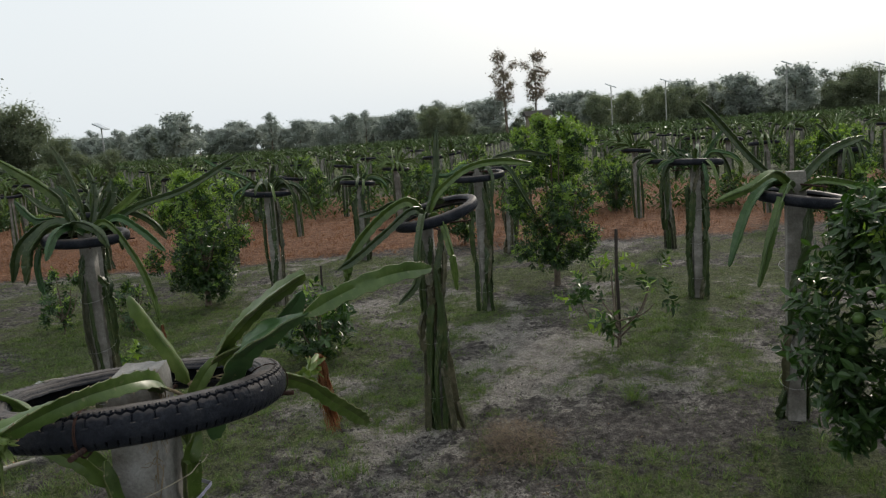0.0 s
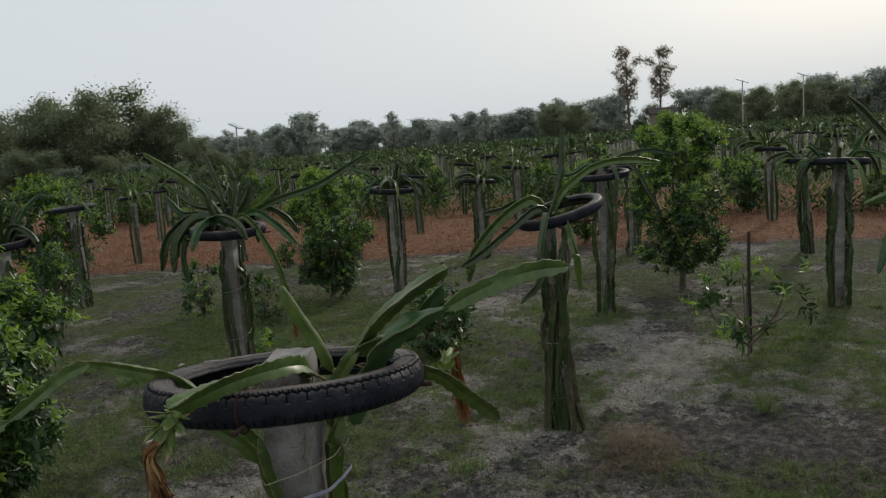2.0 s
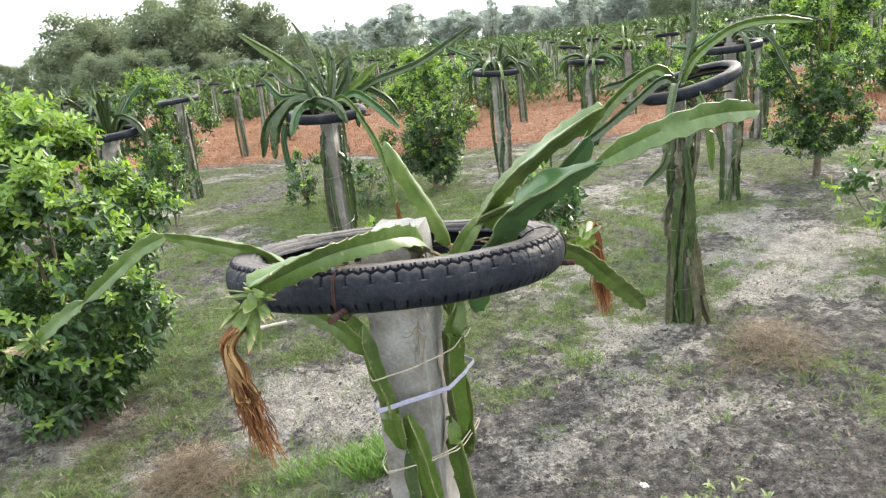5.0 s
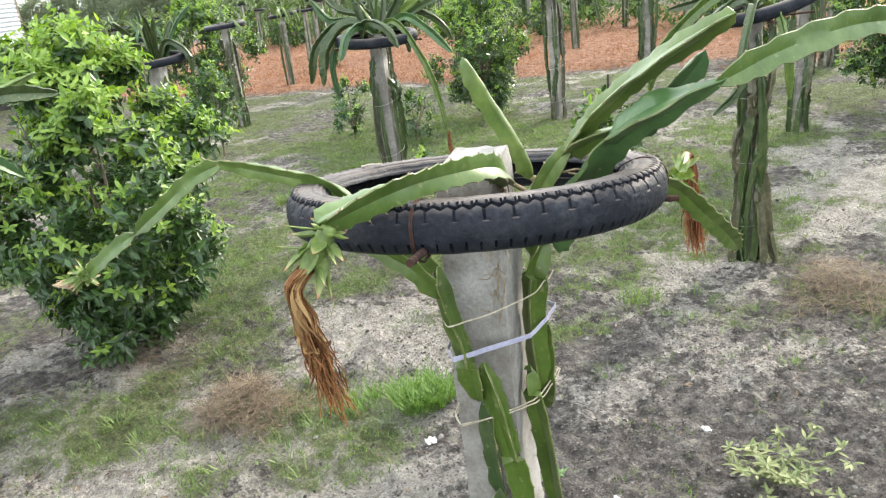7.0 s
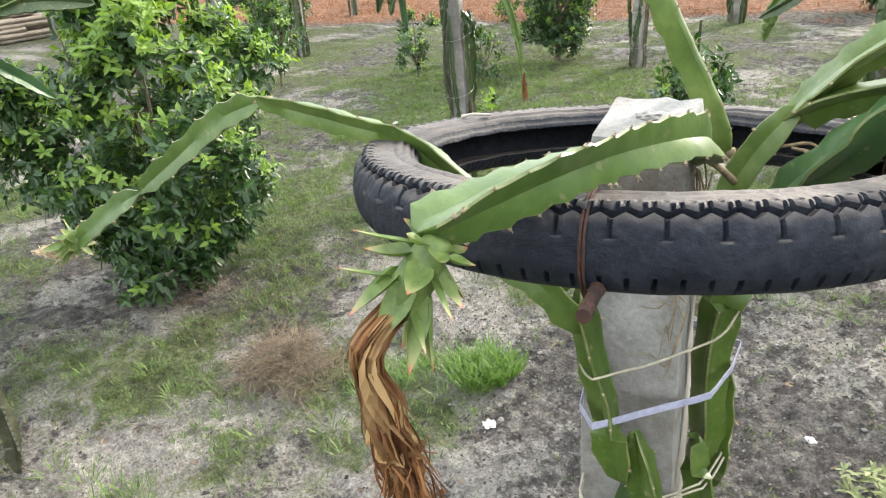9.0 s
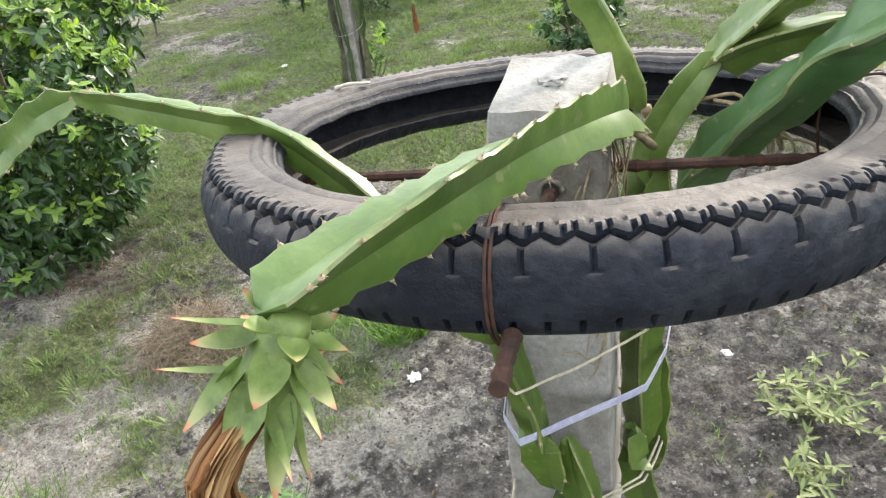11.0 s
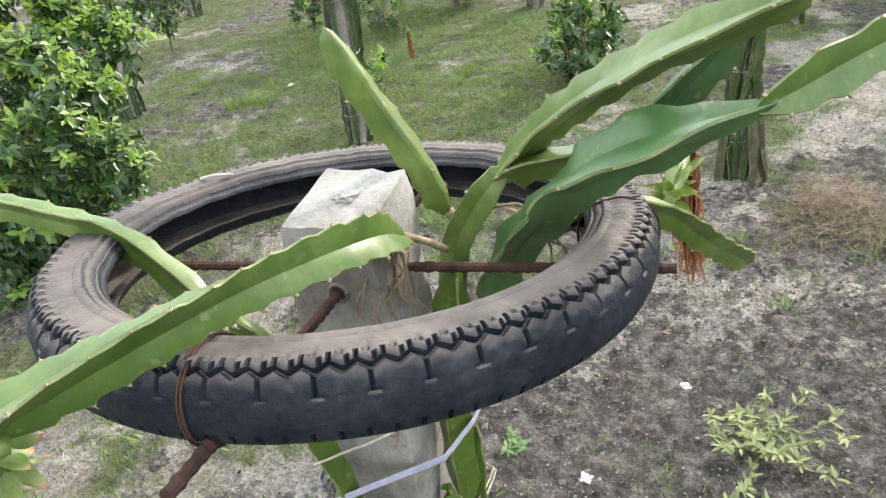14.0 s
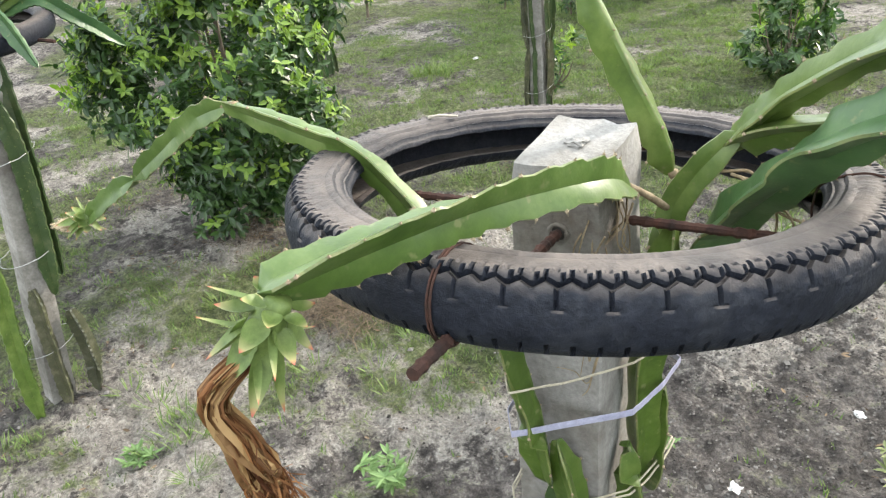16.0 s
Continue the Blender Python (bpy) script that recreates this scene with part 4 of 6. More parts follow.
def crown_paths(rng, count, h, spread=1.0, droop=1.0):
    """Stems that rise from the post's top, lie over the tyre and hang down outside it, with kinks at their joints."""
    out = []
    for k in range(count):
        a = 2.4 * k + rng.uniform(-0.6, 0.6)
        turn = rng.uniform(-0.3, 0.3)

        def at(r, z):
            q = a + turn * r * 3
            return (r * math.cos(q), r * math.sin(q), z)

        if rng.random() < 0.36:                # spears that stand up and out
            r0, r1 = rng.uniform(0.02, 0.14), rng.uniform(0.14, 0.44) * spread
            z1 = h + rng.uniform(0.14, 0.42)
            pts = [at(r0, h - 0.05), at(r0 * 0.7 + r1 * 0.3, h + (z1 - h) * 0.42), at(r0 * 0.35 + r1 * 0.65, h + (z1 - h) * 0.78), at(r1, z1)]
            w = rng.uniform(0.036, 0.056)
        else:                                  # blades that lie over the tyre and hang outside it
            r1 = rng.uniform(0.30, 0.47) * spread
            top = h + rng.uniform(0.05, 0.15)
            fall = rng.uniform(0.06, 0.34) * droop * (1.4 if rng.random() < 0.15 else 1)
            pts = [at(0.04, h - 0.03), at(0.16, top), at(r1 * 0.72, top - fall * 0.10), at(r1 * 0.93, top - fall * 0.5), at(r1 + rng.uniform(-0.04, 0.03), top - fall)]
            w = rng.uniform(0.040, 0.064)
        out.append((pts, w))
    return out


def plain_post(h, seed, rows, w=0.088):
    root = thing("concrete_post", "weathered grey concrete post in a plantation row", "post", None, "dragon fruit posts")
    part("shaft", post_mesh(w, h + 0.03, M_CONCRETE_OLD, seed, rows, 0.0, 0.004), root)
    for a in (0.4, 0.4 + math.pi / 2):
        c, s = math.cos(a) * 0.31, math.sin(a) * 0.31
        part("rebar", tube([(-c, -s, h - 0.045), (-c * .3, -s * .3, h - 0.045), (c * .3, s * .3, h - 0.045), (c, s, h - 0.045)], 0.006, 6, 6).mesh("rebar", M_RUST), root, "rusty iron bar")
    return root


def plain_tyre(seed):
    root = thing("tyre", "old black motorcycle tyre lying round a post top", "tyre", None, "tyres on the posts")
    part("carcass", tyre_mesh(0.285, 0.034, 0.064, 24, 2, 6, False), root)
    return root


def plain_cactus(h, seed, count, coarse, spread=1.0, droop=1.0, paths=None, climb=6, fat=0.88):
    rng = random.Random(seed)
    root = thing("dragon_fruit_cactus", "dragon fruit cactus with drooping green stems on a post", "cactus", None, "dragon fruit plants")
    if coarse:
        low, top = Geo(), Geo()
        climbing_stems(rng, root, h, True, low, 3)
        for pts, w in crown_paths(rng, count, h, spread, droop):
            g, _ = stem(pts, w, rng.randint(0, 999), n=6, roll=rng.uniform(0, 90), coarse=True)
            top.add(g.v, g.f)
        part("climbing_growth", low.mesh("climbing_growth", M_CACTUS_OLD), root, "", "stuff")
        part("crown", top.mesh("crown", M_CACTUS), root, "", "stuff")
    else:
        climbing_stems(rng, root, h, False, None, climb, fat)
        for pts, w in (paths or crown_paths(rng, count, h, spread, droop)):
            g, _ = stem(pts, w, rng.randint(0, 999), n=34, roll=rng.uniform(0, 90), taper=(0.5, 0.4), coarse=True)
            part("stem", g.mesh("stem", M_CACTUS_WOODY if max(q[2] for q in pts) < 0.6 else rng.choice((M_CACTUS, M_CACTUS_OLD, M_CACTUS_BLUE, M_CACTUS_OLD))), root)
    return root


def stands(i, j):
    """Where the post i steps along row j stands."""
    r = random.Random(i * 131 + j * 7 + 5)
    p = U * i + V * j
    return p.x + r.uniform(-0.10, 0.10), p.y + r.uniform(-0.10, 0.10), r


# posts with a shape of their own, by place in the grid: spot, top, tyre's offset and tilt
OWN = {
    (0, 1): ((-0.73, 3.36), 1.40, (0.05, 0.06, 1.425), (4, -14)),
    (1, 1): ((-3.08, 2.88), 1.40, (0.0, 0.0, 1.40), (3, 2)),
    (0, 2): ((-1.36, 6.47), 1.55, (0.0, 0.0, 1.46), (3, -3)),
    (-1, 2): ((0.79, 7.18), 1.42, (0.0, 0.0, 1.44), (-3, 4)),
    (-1, 1): ((1.47, 3.86), 1.52, (0.03, 0.0, 1.39), (4, 8)),
    (1, 2): ((-4.02, 6.55), 1.42, (0.0, 0.0, 1.39), (2, 3)),
    (1, 0): ((-2.335, -0.42), 1.42, (0.0, 0.14, 1.37), (3, 2)),
    (3, 2): ((-8.6, 5.4), 1.42, (0.0, 0.0, 1.40), (2, -3)),
}


def build_rows():
    near = [(plain_post(1.36, 20 + k, 24), plain_tyre(k), plain_cactus(1.36, 40 + k, (20, 15, 24, 18, 22)[k], False, (1.0, 1.1, 0.95, 1.2, 1.05)[k], (1.0, 0.8, 1.3, 0.9, 1.1)[k])) for k in range(5)]
    mid = [(plain_post(1.38, 50 + k, 6), plain_tyre(9), plain_cactus(1.38, 60 + k, 24, True, 1.15, 0.9)) for k in range(4)]
    used = set()
    lows = []
    rng = random.Random(77)
    for k in range(4):
        g = Geo()
        for pts, w in crown_paths(rng, 18, 1.38, 1.3, 0.8):
            s, _ = stem(pts, w * 1.6, k, n=4, roll=rng.uniform(0, 90), coarse=True)
            g.add(s.v, s.f)
        lows.append(g)
    far_posts, far_tyres, far_crowns = Geo(), Geo(), Geo()
    ty = tyre_mesh(0.29, 0.036, 0.062, 12, 1, 2, False)
    tv, tf = [v.co.copy() for v in ty.vertices], [tuple(p.vertices) for p in ty.polygons]
    bpy.data.meshes.remove(ty)
    for j in range(-1, 26):
        for i in range(-22, 34):
            if (i, j) in ((0, 0), (0, -1), (-1, -1), (1, -1)) or (i, j) in OWN:
                continue
            x, y, r = stands(i, j)
            # only the side of the field that the path looks at
            if y < -1.5 or (j <= 0 and i < 1) or abs(x + 0.25 * y) > 0.75 * y + 14:
                continue
            d = math.hypot(x, y)
            turn, lean = r.uniform(0, 360), r.uniform(-2.2, 2.2)
            if r.random() < 0.05 and d > 9:
                continue
            tip = pose(0, 0, 0, lean, r.uniform(-2, 2), turn)
            rise = r.uniform(-0.06, 0.07)
            m = pose(x, y, rise - 0.06) @ tip
            tm = m @ pose(r.uniform(-0.05, 0.05), r.uniform(-0.05, 0.05), 1.36, r.uniform(-7, 7), r.uniform(-7, 7), turn)
            if d < 13.5 or d < 34:
                kinds = near if d < 13.5 else mid
                key = ("n" if d < 13.5 else "m", r.randrange(len(kinds)))
                trio = kinds[key[1]]
                for ob, mm in zip(trio, (m, tm, m)):
                    if key not in used:
                        ob.matrix_basis = mm
                    else:
                        copy_thing(ob, mm)
                used.add(key)
            else:
                if d > 85:
                    continue
                w = 0.052
                far_posts.add([m @ Vector(c) for c in ((-w, -w, 0), (w, -w, 0), (w, w, 0), (-w, w, 0), (-w, -w, 1.4), (w, -w, 1.4), (w, w, 1.4), (-w, w, 1.4))], [(0, 1, 5, 4), (1, 2, 6, 5), (2, 3, 7, 6), (3, 0, 4, 7), (4, 5, 6, 7)])
                far_tyres.add([tm @ q for q in tv], tf)
                g = lows[r.randrange(4)]
                far_crowns.add([m @ Vector(q) for q in g.v], g.f)
    for k, trio in enumerate(near):
        if ("n", k) not in used:
            for ob in trio:
                for c in list(ob.children_recursive):
                    bpy.data.objects.remove(c)
                bpy.data.objects.remove(ob)
    for k, trio in enumerate(mid):
        if ("m", k) not in used:
            for ob in trio:
                for c in list(ob.children_recursive):
                    bpy.data.objects.remove(c)
                bpy.data.objects.remove(ob)
    tagged(new("far_posts", far_posts.mesh("far_posts", M_CONCRETE_OLD)), "distant rows of grey concrete posts", "posts", kind="stuff")
    tagged(new("far_tyres", far_tyres.mesh("far_tyres", M_RUBBER)), "distant black tyres on the posts", "tyres", kind="stuff")
    tagged(new("far_cactus_crowns", far_crowns.mesh("far_cactus_crowns", M_CACTUS)), "distant green dragon fruit crowns over the rows", "cactus", kind="stuff")


build_rows()


def own_posts():
    f, r = Vector((-0.50, 0.866, 0)), Vector((0.866, 0.50, 0))       # away from and across the walk

    def way(*pts):
        """Stem points given as across, away, height."""
        return [tuple(r * a + f * b + Vector((0, 0, z))) for a, b, z in pts]

    shapes = {
        (0, 1): [(way((0, 0, 1.40), (-0.12, -0.03, 1.52), (-0.33, -0.06, 1.40), (-0.50, -0.06, 1.20), (-0.54, -0.06, 1.04)), 0.075),
                 (way((0, 0, 1.40), (-0.10, -0.12, 1.47), (-0.30, -0.2, 1.34), (-0.47, -0.22, 1.22), (-0.58, -0.22, 1.16)), 0.06),
                 (way((0, -0.03, 1.40), (-0.04, -0.18, 1.43), (-0.10, -0.30, 1.25), (-0.13, -0.32, 1.05), (-0.24, -0.32, 0.93)), 0.055),
                 (way((0, -0.02, 1.38), (0.06, -0.2, 1.42), (0.10, -0.31, 1.22), (0.12, -0.31, 0.98)), 0.05),
                 (way((0.02, 0, 1.40), (0.05, 0.0, 1.52), (0.10, 0.02, 1.70), (0.12, 0.03, 1.95)), 0.05),
                 (way((0.02, 0, 1.42), (0.10, 0.0, 1.56), (0.30, 0.05, 1.69), (0.52, 0.1, 1.72), (0.75, 0.1, 1.69)), 0.055),
                 (way((0, 0, 1.4), (-0.15, 0.1, 1.5), (-0.28, 0.2, 1.45), (-0.40, 0.3, 1.42)), 0.05),
                 (way((0.02, 0.02, 1.4), (0.08, 0.12, 1.5), (0.16, 0.2, 1.48)), 0.06),
                 (way((0.075, -0.05, 0.52), (0.085, -0.06, 0.34), (0.105, -0.07, 0.15), (0.145, -0.08, -0.02)), 0.06),
                 (way((0.03, -0.08, 0.45), (0.045, -0.10, 0.28), (0.06, -0.11, 0.12), (0.07, -0.12, -0.02)), 0.055),
                 (way((-0.07, -0.04, 0.40), (-0.08, -0.06, 0.25), (-0.09, -0.07, 0.1), (-0.10, -0.08, -0.02)), 0.055)],
        (0, 2): [(way((0, 0, 1.50), (0.12, -0.1, 1.60), (0.28, -0.2, 1.52), (0.42, -0.22, 1.25), (0.55, -0.2, 1.02)), 0.06),
                 (way((0, 0, 1.52), (0.2, 0, 1.64), (0.5, 0.05, 1.68), (0.8, 0.1, 1.62)), 0.06),
                 (way((0, 0, 1.50), (-0.15, -0.05, 1.58), (-0.34, -0.1, 1.50), (-0.55, -0.1, 1.52)), 0.05),
                 (way((0, 0, 1.50), (0.05, -0.15, 1.58), (0.08, -0.3, 1.45), (0.06, -0.32, 1.2)), 0.05)],
        (-1, 1): [(way((0, 0, 1.42), (-0.2, -0.1, 1.56), (-0.42, -0.2, 1.50), (-0.62, -0.2, 1.44)), 0.06),
                  (way((0, 0, 1.42), (-0.15, 0, 1.50), (-0.36, -0.1, 1.38), (-0.52, -0.15, 1.06)), 0.07),
                  (way((0, 0, 1.42), (-0.12, -0.1, 1.48), (-0.3, -0.25, 1.3), (-0.42, -0.28, 0.95)), 0.06),
                  (way((0, 0, 1.42), (-0.2, 0.1, 1.62), (-0.40, 0.12, 1.85), (-0.55, 0.1, 2.0)), 0.05),
                  (way((0, 0, 1.42), (0.1, 0, 1.55), (0.25, 0, 1.66), (0.45, 0, 1.72)), 0.06),
                  (way((0, 0, 1.42), (0.02, -0.2, 1.50), (0.15, -0.32, 1.47), (0.40, -0.36, 1.42)), 0.05)],
        (1, 0): [([(0.0, 0.20, 1.40), (0.02, 0.28, 1.47), (0.045, 0.47, 1.53), (0.07, 0.62, 1.545), (0.085, 0.79, 1.52)], 0.071),
                 ([(0.0, 0.22, 1.40), (0.035, 0.33, 1.46), (0.06, 0.52, 1.53), (0.075, 0.74, 1.60)], 0.044),
                 ([(0.0, 0.26, 1.40), (0.04, 0.38, 1.44), (0.06, 0.47, 1.37), (0.065, 0.60, 1.25)], 0.059),
                 ([(0.0, 0.24, 1.42), (0.03, 0.36, 1.53), (0.04, 0.42, 1.62), (0.045, 0.45, 1.68)], 0.059),
                 ([(0.0, 0.18, 1.42), (0.02, 0.28, 1.58), (0.03, 0.34, 1.68), (0.045, 0.44, 1.72)], 0.050),
                 ([(0.0, 0.15, 1.42), (0.12, 0.20, 1.50), (0.24, 0.24, 1.44), (0.34, 0.28, 1.30)], 0.055),
                 ([(0.0, 0.12, 1.42), (-0.10, 0.0, 1.50), (-0.22, -0.10, 1.45), (-0.3, -0.2, 1.3)], 0.055),
                 ([(0.0, 0.15, 1.42), (0.10, 0.05, 1.52), (0.20, -0.05, 1.50), (0.30, -0.15, 1.42)], 0.055),
                 ([(0.05, 0.165, 1.16), (0.055, 0.17, 0.95), (0.06, 0.145, 0.70), (0.065, 0.115, 0.46)], 0.071),
                 ([(0.03, 0.215, 1.30), (0.04, 0.205, 1.05), (0.045, 0.185, 0.80), (0.05, 0.160, 0.52)], 0.067),
                 ([(0.05, 0.14, 0.36), (0.06, 0.15, 0.24), (0.06, 0.15, 0.12), (0.06, 0.13, 0.0)], 0.071),
                 ([(0.075, 0.05, 0.50), (0.085, 0.04, 0.34), (0.085, 0.03, 0.16), (0.09, 0.02, -0.02)], 0.063),
                 ([(0.06, -0.03, 0.62), (0.06, -0.06, 0.40), (0.07, -0.08, 0.20), (0.08, -0.09, -0.02)], 0.071)],
        (1, 1): [(way((0, 0, 1.42), (-0.08, 0.0, 1.58), (-0.22, 0.0, 1.76), (-0.53, 0.0, 2.0)), 0.075),
                 (way((0, 0.02, 1.42), (-0.02, 0.04, 1.62), (-0.08, 0.05, 1.85), (-0.16, 0.05, 2.04)), 0.04),
                 (way((0, 0, 1.42), (-0.14, 0.02, 1.53), (-0.32, 0.03, 1.55), (-0.43, 0.03, 1.68)), 0.06),
                 (way((0, 0, 1.42), (-0.10, 0.10, 1.55), (-0.28, 0.16, 1.60), (-0.42, 0.2, 1.72)), 0.055),
                 (way((0.04, 0, 1.42), (0.12, 0.0, 1.54), (0.19, 0.0, 1.65), (0.21, 0.0, 1.77)), 0.075),
                 (way((0.08, 0.02, 1.42), (0.20, 0.02, 1.55), (0.30, 0.02, 1.62), (0.40, 0.02, 1.70)), 0.065),
                 (way((0.08, 0, 1.42), (0.35, 0.02, 1.58), (0.70, 0.04, 1.68), (1.08, 0.06, 1.88)), 0.055),
                 (way((0, -0.02, 1.42), (-0.16, -0.10, 1.52), (-0.31, -0.16, 1.38), (-0.36, -0.18, 1.15)), 0.080),
                 (way((0, 0, 1.42), (-0.22, -0.02, 1.52), (-0.42, -0.05, 1.38), (-0.49, -0.06, 1.15)), 0.070),
                 (way((-0.27, -0.12, 1.36), (-0.29, -0.14, 1.26), (-0.29, -0.14, 1.16), (-0.28, -0.14, 1.06)), 0.05),
                 (way((0, -0.02, 1.42), (0.17, -0.10, 1.50), (0.32, -0.14, 1.28), (0.40, -0.14, 1.05), (0.44, -0.14, 0.79)), 0.050),
                 (way((0.04, 0, 1.42), (0.22, -0.03, 1.52), (0.38, -0.06, 1.42), (0.52, -0.08, 1.27)), 0.062),
                 (way((0.04, 0, 1.42), (0.25, 0.08, 1.55), (0.42, 0.12, 1.46), (0.50, 0.14, 1.33)), 0.055),
                 (way((-0.08, -0.06, 1.42), (0.02, -0.22, 1.52), (0.16, -0.30, 1.47), (0.22, -0.32, 1.36)), 0.065),
                 (way((0, 0, 1.42), (-0.05, -0.16, 1.50), (-0.10, -0.32, 1.46), (-0.14, -0.40, 1.32)), 0.065),
                 (way((0, 0.05, 1.42), (0.06, 0.20, 1.54), (0.10, 0.36, 1.46), (0.12, 0.42, 1.25)), 0.06),
                 (way((0, 0.05, 1.42), (-0.12, 0.20, 1.54), (-0.22, 0.34, 1.46), (-0.28, 0.40, 1.30)), 0.06),
                 (way((0.02, 0.02, 1.42), (0.06, 0.06, 1.60), (0.07, 0.08, 1.74), (0.05, 0.09, 1.86)), 0.05),
                 (way((-0.03, -0.02, 1.42), (-0.08, -0.05, 1.56), (-0.10, -0.06, 1.68), (-0.16, -0.08, 1.76)), 0.06)],
        (3, 2): [(way((0, 0, 1.42), (0.15, -0.1, 1.47), (0.3, -0.2, 1.38), (0.36, -0.2, 1.2)), 0.05)],
    }
    for key, ((x, y), h, (tx, ty, tz), (rx, ry)) in OWN.items():
        seed = 200 + key[0] * 17 + key[1] * 5
        a = plain_post(h, seed, 24, 0.105 if key == (-1, 1) else 0.088)
        if key == (-1, 1):
            a["label"] = "pale square concrete post with a wide tyre ring"
        a.matrix_basis = pose(x, y, 0, -8 if key == (1, 0) else 0) @ pose(0, 0, 0, 0, 0, seed * 3 % 40)
        t = plain_tyre(seed)
        t.matrix_basis = pose(x + tx, y + ty, tz, 0, 0, 30) @ pose(0, 0, 0, rx, ry, 0)
        rng = random.Random(seed)
        if key in shapes:
            paths = shapes[key]
        else:
            paths = crown_paths(rng, 18 if key == (1, 2) else 16, h - 0.02, 1.1, 1.1)
            if key == (1, 2):
                paths += [(way((0, 0, 1.4), (-0.25, 0, 1.58), (-0.5, 0, 1.70), (-0.72, 0, 1.85)), 0.05), (way((0, 0, 1.4), (0.2, 0, 1.5), (0.42, 0, 1.36), (0.52, 0, 1.02)), 0.05)]
        c = plain_cactus(h, seed, 0, False, paths=paths, climb={(0, 1): 11, (-1, 1): 2, (1, 1): 6, (1, 2): 4, (0, 2): 4, (1, 0): 0}.get(key, 6), fat={(0, 1): 0.76, (1, 1): 0.68}.get(key, 0.88))
        c.matrix_basis = pose(x, y, 0)
        if key == (1, 1):
            tip = Vector(way((0.44, -0.14, 0.79))[0])
            withered_flower(c, tip, tip + Vector((0.012, 0, -0.035)), tip + Vector((0.015, 0.01, -0.20)), 0.019, 31, M_DRY_RED, False)
        for z in (0.25, 0.62, 0.98):
            w = thing("tie_wire", "thin wire tied round post and stems", "wire", pose(x, y, 0, -8 if key == (1, 0) else 0), "wires on the posts")
            part("strand", loop_round([(0.096 * math.cos(q), 0.096 * math.sin(q), z + 0.03 * math.sin(q)) for q in (k * math.pi / 6 for k in range(12))], 0.0013, 36, 5, 1).mesh("strand", M_WIRE), w)


own_posts()


# ---------------- citrus bushes ----------------
def sprig(g, p, d, rng, leaf, count):
    """A twig's end with leaves all round it."""
    s = d.orthogonal().normalized()
    u = d.cross(s)
    for k in range(count):
        a = k * 2.4 + rng.uniform(-0.4, 0.4)
        out = math.cos(a) * s + math.sin(a) * u
        q = p + d * leaf * 1.6 * (k / count - 0.6)
        dirn = (out + d * rng.uniform(0.3, 0.9) + Vector((0, 0, rng.uniform(-0.35, 0.15))))
        ln = leaf * rng.uniform(0.7, 1.2)
        v, f = blade(q, dirn, ln, ln * 0.43, d + Vector((0, 0, 0.5)), rng.uniform(-0.25, 0.05), 3, 0.25)
        g.add(v, f)


